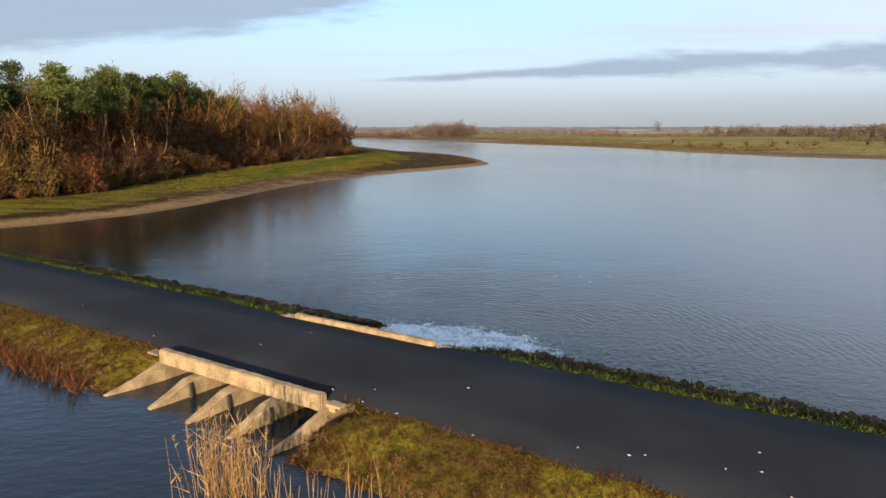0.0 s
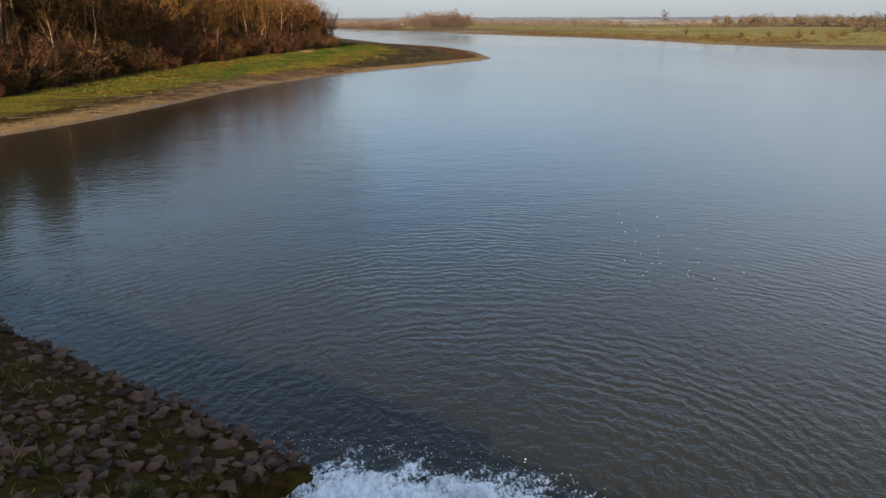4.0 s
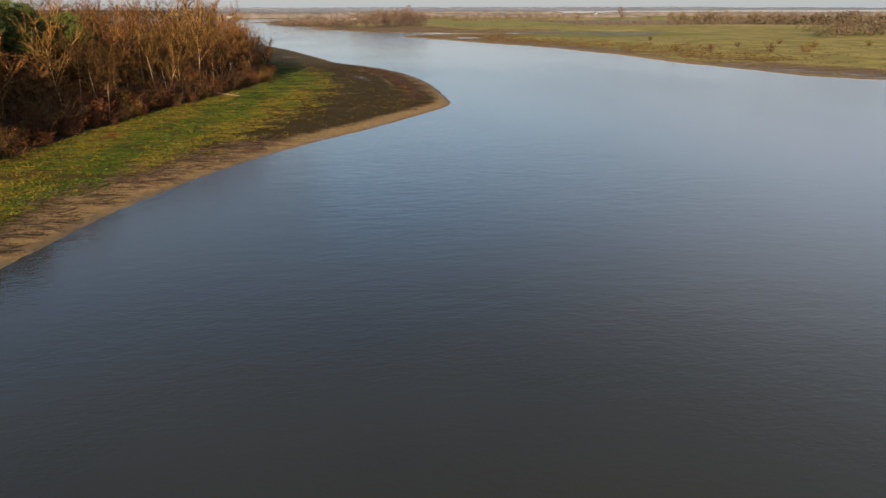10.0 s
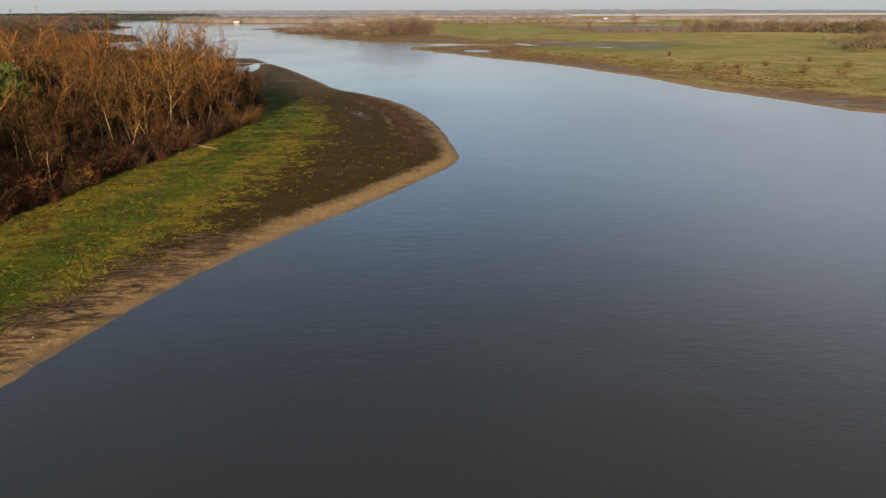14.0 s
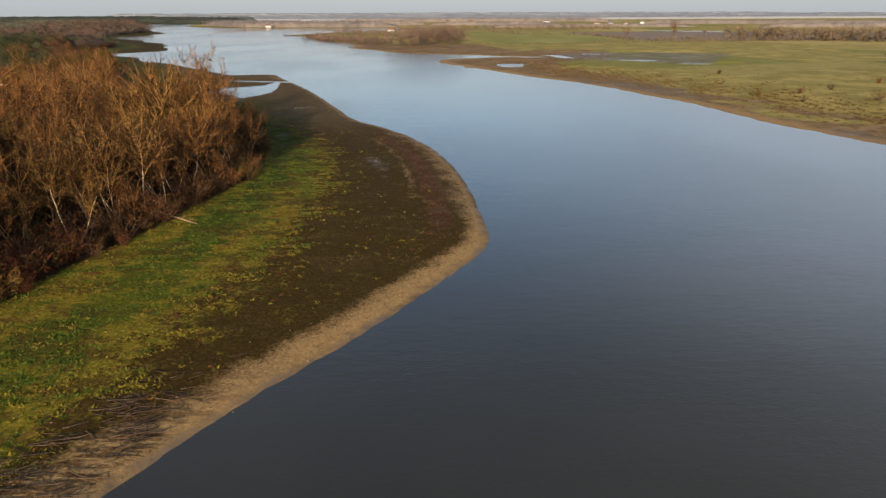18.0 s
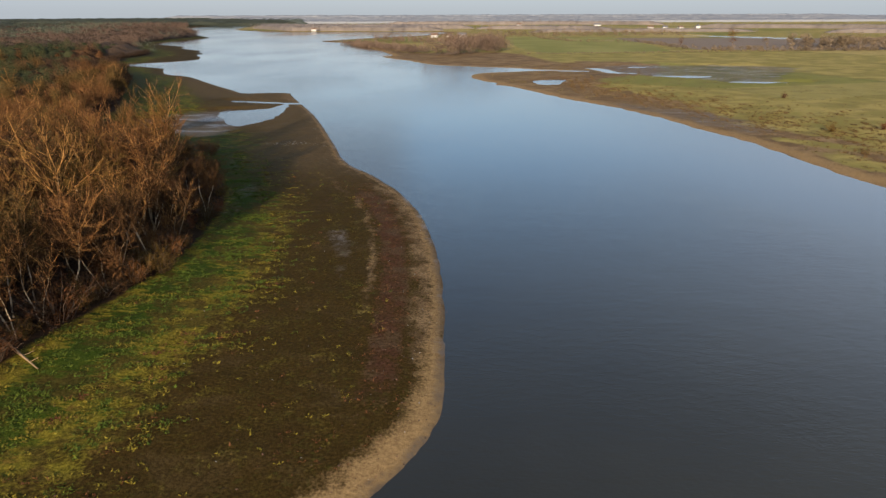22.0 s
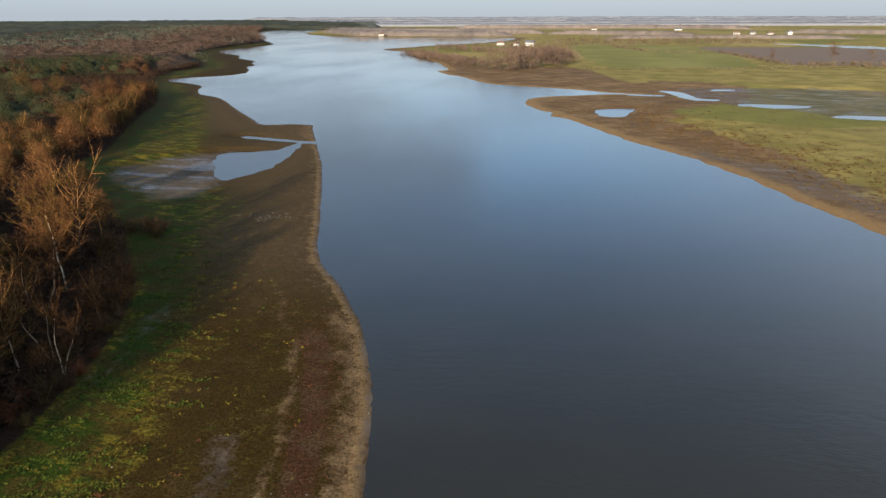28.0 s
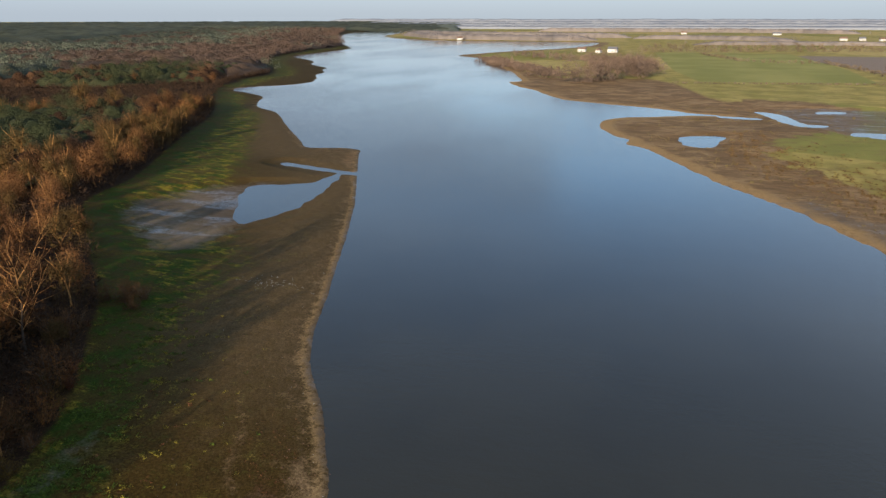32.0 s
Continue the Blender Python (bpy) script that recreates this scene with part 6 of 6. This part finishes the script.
def reeds():
    """A clump of dry reeds with feathery plumes standing in the canal."""
    r = random.Random(8)
    stems, plumes, leaves = Soup(), Soup(), Soup()
    for _ in range(125):
        x, y = -4.0 + r.gauss(0, 0.3), 10.9 + r.gauss(0, 0.35)
        tall = r.uniform(0.95, 1.85)
        b = branch(r, Vector((x, y, CANAL_Z - 0.2)), Vector((r.gauss(0, 0.09), r.gauss(0, 0.09), 1)), tall, 4, 0.03, 0.0)
        stems.tube(b, [0.0075, 0.0065, 0.006, 0.005, 0.003], 3)
        for _ in range(1):
            p = b[r.randint(0, 3)].lerp(b[4], r.uniform(0, 0.5))
            leaves.blade(p, Vector((r.gauss(0, 0.14), r.gauss(0, 0.14), r.uniform(0.2, 0.45))), 0.012, r)
        if r.random() < 0.6:
            for _ in range(9):
                p = b[4] - (b[4] - b[3]).normalized() * r.uniform(0, 0.28)
                plumes.blade(p, Vector((r.gauss(0.03, 0.05), r.gauss(0, 0.05), r.uniform(0.02, 0.12))), 0.008, r)
    for _ in range(60):
        x, y = -2.6 + r.gauss(0, 0.8), 10.4 + r.gauss(0, 0.35)
        b = branch(r, Vector((x, y, CANAL_Z - 0.2)), Vector((r.gauss(0, 0.12), r.gauss(0, 0.12), 1)), r.uniform(0.6, 1.2), 3, 0.05, 0.0)
        stems.tube(b, [0.008, 0.007, 0.006, 0.003], 3)
    top = new("reed_clump")
    for soup, nm in ((stems, "stem"), (leaves, "leaf"), (plumes, "plume")):
        tagged(soup.build(nm, REED, top), kind="stuff")
    tagged(top, "clump of dry straw-coloured reeds with feathery plumes in the canal", "reeds")


def stone_mesh(seed, rough=0.35):
    bm = bmesh.new()
    bmesh.ops.create_icosphere(bm, subdivisions=1, radius=0.5)
    r = random.Random(seed)
    for v in bm.verts:
        v.co *= 1 + r.uniform(-rough, rough)
        v.co.z *= 0.62
    me = bpy.data.meshes.new("stone")
    bm.to_mesh(me)
    bm.free()
    return me


def joined_stones(name, pts, zs, lo, hi, mat, label, seed, category="stones"):
    """Many small stones in one mesh."""
    r = np.random.RandomState(seed)
    kinds = []
    for k in range(6):
        me = stone_mesh(seed * 10 + k)
        kinds.append((np.array([v.co[:] for v in me.vertices]), np.array([p.vertices[:] for p in me.polygons])))
        bpy.data.meshes.remove(me)
    vs, fs, b = [], [], 0
    for (x, y), z in zip(pts, zs):
        v, f = kinds[r.randint(6)]
        a, sc = r.uniform(0, 6.283), r.uniform(lo, hi)
        c, s = math.cos(a), math.sin(a)
        q = v * (sc * np.array((r.uniform(0.8, 1.4), r.uniform(0.7, 1.1), r.uniform(0.7, 1.1))))
        vs.append(np.column_stack([q[:, 0] * c - q[:, 1] * s + x, q[:, 0] * s + q[:, 1] * c + y, q[:, 2] + z + sc * 0.1]))
        fs.append(f + b)
        b += len(v)
    ob = mesh_object(name, np.vstack(vs).tolist(), np.vstack(fs).tolist(), mat)
    return tagged(ob, label, category, kind="stuff")


def build_riprap():
    """Rubble on the dam's lake slope: the stones next to the culvert one by one, the rest joined."""
    r = np.random.RandomState(71)
    rip = new("riprap")
    tagged(rip, "dark brown rubble stones facing the dam's lake slope", "riprap", kind="structure")
    p = on_dam_places(r, 5600, -55, 26, 15.7, 21.2)
    s, u = p @ DS, p @ DU
    near = (s > -20.4) & (s < -15.5) & (u > 16.4) & (u < 21.0)
    zs = heights(p)
    meshes = [stone_mesh(500 + k) for k in range(8)]
    for me in meshes:
        me.materials.append(STONE)
    rr = random.Random(72)
    for (x, y), z in list(zip(p[near], zs[near]))[:300]:
        ob = new("stone", rr.choice(meshes))
        ob.parent = rip
        sc = rr.uniform(0.12, 0.28)
        ob.matrix_basis = pose(x, y, z + 0.03, rr.uniform(-20, 20), rr.uniform(-20, 20), rr.uniform(0, 360)) @ Matrix.Diagonal((sc * rr.uniform(0.9, 1.4), sc, sc, 1))
    rest = p[~near]
    joined_stones("rubble", rest, zs[~near], 0.09, 0.22, RUBBLE, "dark brown rubble along the dam's waterline", 73)
    q = on_dam_places(r, 700, -50, 26, 19.9, 21.4)
    joined_stones("waterline_stones", q, heights(q), 0.16, 0.4, RUBBLE, "dark wet stones at the lake's edge", 74)


def build_litter():
    r = random.Random(81)
    me = stone_mesh(801, 0.4)
    me.materials.append(PALE)
    for x, y in ((-12.6, 21.6), (-8.6, 18.2), (-5.2, 17.4), (-4.0, 18.5), (-1.8, 13.5), (-1.0, 12.9), (0.6, 11.9), (0.6, 14.3), (2.6, 11.4), (3.5, 11.1), (3.8, 11.1), (5.1, 10.6), (6.0, 11.2), (5.7, 10.5), (5.8, 9.7), (-1.6, 14.2), (-2.6, 14.2)):
        sc = r.uniform(0.03, 0.06)
        ob = new("mussel_shell", me)
        ob.matrix_basis = pose(x, y, CREST + 0.055, r.uniform(-15, 15), r.uniform(-15, 15), r.uniform(0, 360)) @ Matrix.Diagonal((sc * 1.6, sc, sc * 0.7, 1))
        tagged(ob, "small pale broken shell lying on the dark asphalt", "shell", "shells on the road")


def build_shore():
    r = np.random.RandomState(91)
    # weeds of the green strip and the mud
    n = 120000
    p = np.column_stack([r.uniform(-52, 6, n), r.uniform(84, 262, n)])
    dl, wd = signed(p[:, 0], p[:, 1], LEFT), signed(p[:, 0], p[:, 1], WOOD)
    strip = np.interp(p[:, 1], GRASS_Y, GRASS_WIDE)
    # long patches that run across the shore, broken by bare soil
    along, across = p[:, 0] * 0.97 + p[:, 1] * 0.24, -p[:, 0] * 0.24 + p[:, 1] * 0.97
    patch = wobble(along * 0.42, across, 3.6, 22) * 0.8 + wobble(along * 0.5, across, 1.5, 23) * 0.6 + wobble(p[:, 0], p[:, 1], 13, 29) * 0.5
    inside = ramp01(wd + strip + 2.5 * patch, -5, 4)
    dens = (0.03 + 0.97 * inside) * np.clip((dl - 4.5) / 4, 0, 1) * (wd < 0.5)
    ok = r.uniform(0, 1, n) < dens * np.clip(0.42 - 0.12 * ramp01(p[:, 1], 140, 185) - 0.2 * ramp01(p[:, 1], 185, 215) + 0.65 * patch, 0.02, 1)
    p, along, across, inside = p[ok], along[ok], across[ok], inside[ok]
    tone = 0.3 - 0.85 * ramp01(-np.abs(wd[ok] + np.interp(p[:, 1], HEART_Y, HEART_OFF)), -5.5, -1.5) + wobble(along * 0.4, across, 2.6, 24) + 0.5 * wobble(p[:, 0], p[:, 1], 9, 34) + r.uniform(-0.45, 0.45, len(p)) + 0.5 * (1 - inside) - 0.5 * ramp01(p[:, 1], 150, 200) * inside
    for sel, mat, lab, sd in ((tone < 0.05, GREENWEED, "leafy green weeds on the drained shore", 6), ((tone >= 0.05) & (tone < 1.25), YELLOWWEED, "yellowing weeds on the drained shore", 7), (tone >= 1.25, RUSTWEED, "orange-brown withered weeds on the drained shore", 14)):
        q = p[sel]
        tufts("shore_weed", q, heights(q), 8, 0.15, 0.075, 1.7, mat, lab, sd, "weeds")
    # red-brown weed along the point
    n = 5200
    p = np.column_stack([r.uniform(-14, 11, n), r.uniform(148, 240, n)])
    dl = signed(p[:, 0], p[:, 1], LEFT)
    p = p[(dl > 2.8) & (dl < 9) & (wobble(p[:, 0], p[:, 1], 5, 25) + r.uniform(-0.6, 0.6, n) > 0.0)]
    tufts("shore_weed", p, heights(p), 6, 0.14, 0.035, 1.0, RUSTWEED, "low red-brown weeds on the sandy point", 8, "weeds")
    # stones and shells on the beach
    n = 20000
    p = np.column_stack([r.uniform(-42, 12, n), r.uniform(52, 300, n)])
    dl = signed(p[:, 0], p[:, 1], LEFT)
    sel = (dl > -0.3) & (dl < 30) & (signed(p[:, 0], p[:, 1], WOOD) < -2) & (r.uniform(0, 1, n) < np.exp(-np.maximum(dl - 2.5, 0) / 2.5) * 0.8 + 0.06)
    p = p[sel]
    half = len(p) // 3
    joined_stones("beach_stones", p[half:], heights(p[half:]), 0.04, 0.17, RUBBLE, "scattered brown stones and clods on the beach", 92)
    joined_stones("beach_shells", p[:half // 4], heights(p[:half // 4]), 0.05, 0.13, PALE, "scattered pale shells and pebbles on the beach", 93, "shells")
    q = np.column_stack([r.normal(-34.5, 3.0, 80), r.normal(274.3, 1.3, 80)])
    joined_stones("pale_wrack", q, heights(q), 0.06, 0.2, PALE, "pale bleached wrack strewn on the north shore", 96, "debris")
    # driftwood and wrack washed up below the wood: tangles of thin dark branches
    soup, rr = Soup(), random.Random(94)
    knots = [(rr.uniform(-31, -15), rr.uniform(80, 122)) for _ in range(160)]
    a = np.array(knots)
    knots = [q for q, d in zip(knots, signed(a[:, 0], a[:, 1], LEFT)) if 2.2 < d < 8.5][:46]
    spots = [(rr.uniform(-40, -10), rr.uniform(60, 128)) for _ in range(900)]
    a = np.array(spots)
    spots = [q for q, d in zip(spots, signed(a[:, 0], a[:, 1], LEFT)) if 1.6 < d < 9.5][:220]
    for kx, ky in knots:
        for _ in range(rr.randint(7, 20)):
            spots.append((kx + rr.gauss(0, 0.7), ky + rr.gauss(0, 0.6)))
    for (x, y), z in zip(spots, heights(spots)):
        along = rr.gauss(8, 20) * math.pi / 180
        ln = rr.uniform(0.4, 1.1) if rr.random() < 0.75 else rr.uniform(1.1, 2.4)
        b = branch(rr, Vector((x, y, z + rr.uniform(0.0, 0.05))), Vector((math.cos(along), math.sin(along), 0.0)), ln, 4, 0.12, 0.0)
        b = [Vector((q.x, q.y, z + 0.03 + 0.3 * (q.z - z))) for q in b]
        soup.tube(b, [rr.uniform(0.02, 0.044) * (0.6 + 0.4 * ln) * k for k in (1, 0.9, 0.75, 0.55, 0.25)], 4)
        if ln > 0.9:
            for j in (1, 2, 3):
                t = branch(rr, b[j], (b[j + 1] - b[j]).normalized() + rnd(rr, 0.6), ln * 0.35, 2, 0.25, 0.02)
                soup.tube(t, [0.026, 0.018, 0.008], 3)
    tagged(soup.build("driftwood", DRIFT), "tangled dark branches and driftwood washed up on the beach", "driftwood", kind="stuff")
    # one pale fallen trunk leaning out of the wood
    log, rr = Soup(), random.Random(95)
    b = branch(rr, Vector((-35.5, 166.5, 1.6)), Vector((8.3, -5.4, -1.0)), 11.0, 6, 0.02, 0)
    b = [Vector((q.x, q.y, max(q.z, height(q.x, q.y) + 0.1))) for q in b]
    log.tube(b, [0.2, 0.19, 0.17, 0.15, 0.12, 0.09, 0.05], 6)
    for j in (3, 4, 5):
        t = branch(rr, b[j], Vector((0.8, 0.3, 0.5)) + rnd(rr, 0.3), 1.3, 3, 0.15, 0)
        log.tube(t, [0.04, 0.03, 0.02, 0.01], 4)
    tagged(log.build("fallen_trunk", BIRCH), "pale fallen birch trunk reaching onto the grass", "log")
    # bushes in the meadow across the water
    for k, (x, y) in enumerate(((145, 309), (129, 300), (152, 273), (114, 299), (120, 282), (132, 372), (142, 280), (172, 300), (205, 312), (176, 330), (196, 285))):
        plant(BUSHES[k % 4], x, y, 0.55 + 0.07 * (k % 4), 37 * k, 0, None, "bushes in the meadow")
    n = 22000
    p = np.column_stack([r.uniform(20, 330, n), r.uniform(190, 560, n)])
    dr = signed(p[:, 0], p[:, 1], RIGHT)
    wet = np.max([signed(p[:, 0], p[:, 1], q) for q in POOLS], axis=0)
    p = p[(dr > 7) & (dr < 130) & (wet < -1.5) & (wobble(p[:, 0], p[:, 1], 28, 26) * 0.7 + wobble(p[:, 0], p[:, 1], 9, 27) * 0.6 + r.uniform(-0.6, 0.6, n) - np.clip((dr - 22) / 60, 0, 0.7) > 0.05)]
    tufts("meadow_tussocks", p, heights(p), 8, 0.36, 0.09, 1.0, MEADOWTUFT, "olive-brown tussocks in the wet meadow", 10)
    n = 40000
    p = np.column_stack([r.uniform(55, 175, n), r.uniform(240, 470, n)])
    dr = signed(p[:, 0], p[:, 1], RIGHT)
    wet = np.max([signed(p[:, 0], p[:, 1], q) for q in POOLS], axis=0)
    clump = wobble(p[:, 0], p[:, 1], 17, 44) * 0.5 + wobble(p[:, 0], p[:, 1], 5, 45) * 0.8 + r.uniform(-0.4, 0.4, n)
    p = p[(wet < -2) & (dr > 12) & (clump > 0.0 + np.abs(dr - 30) / 28)]
    tufts("meadow_tussocks", p, heights(p), 8, 0.34, 0.10, 1.2, DRYTUFT, "red-brown dead tussocks along the meadow's edge", 15)


build_dam_growth()
reeds()
build_litter()
build_shore()
build_riprap()
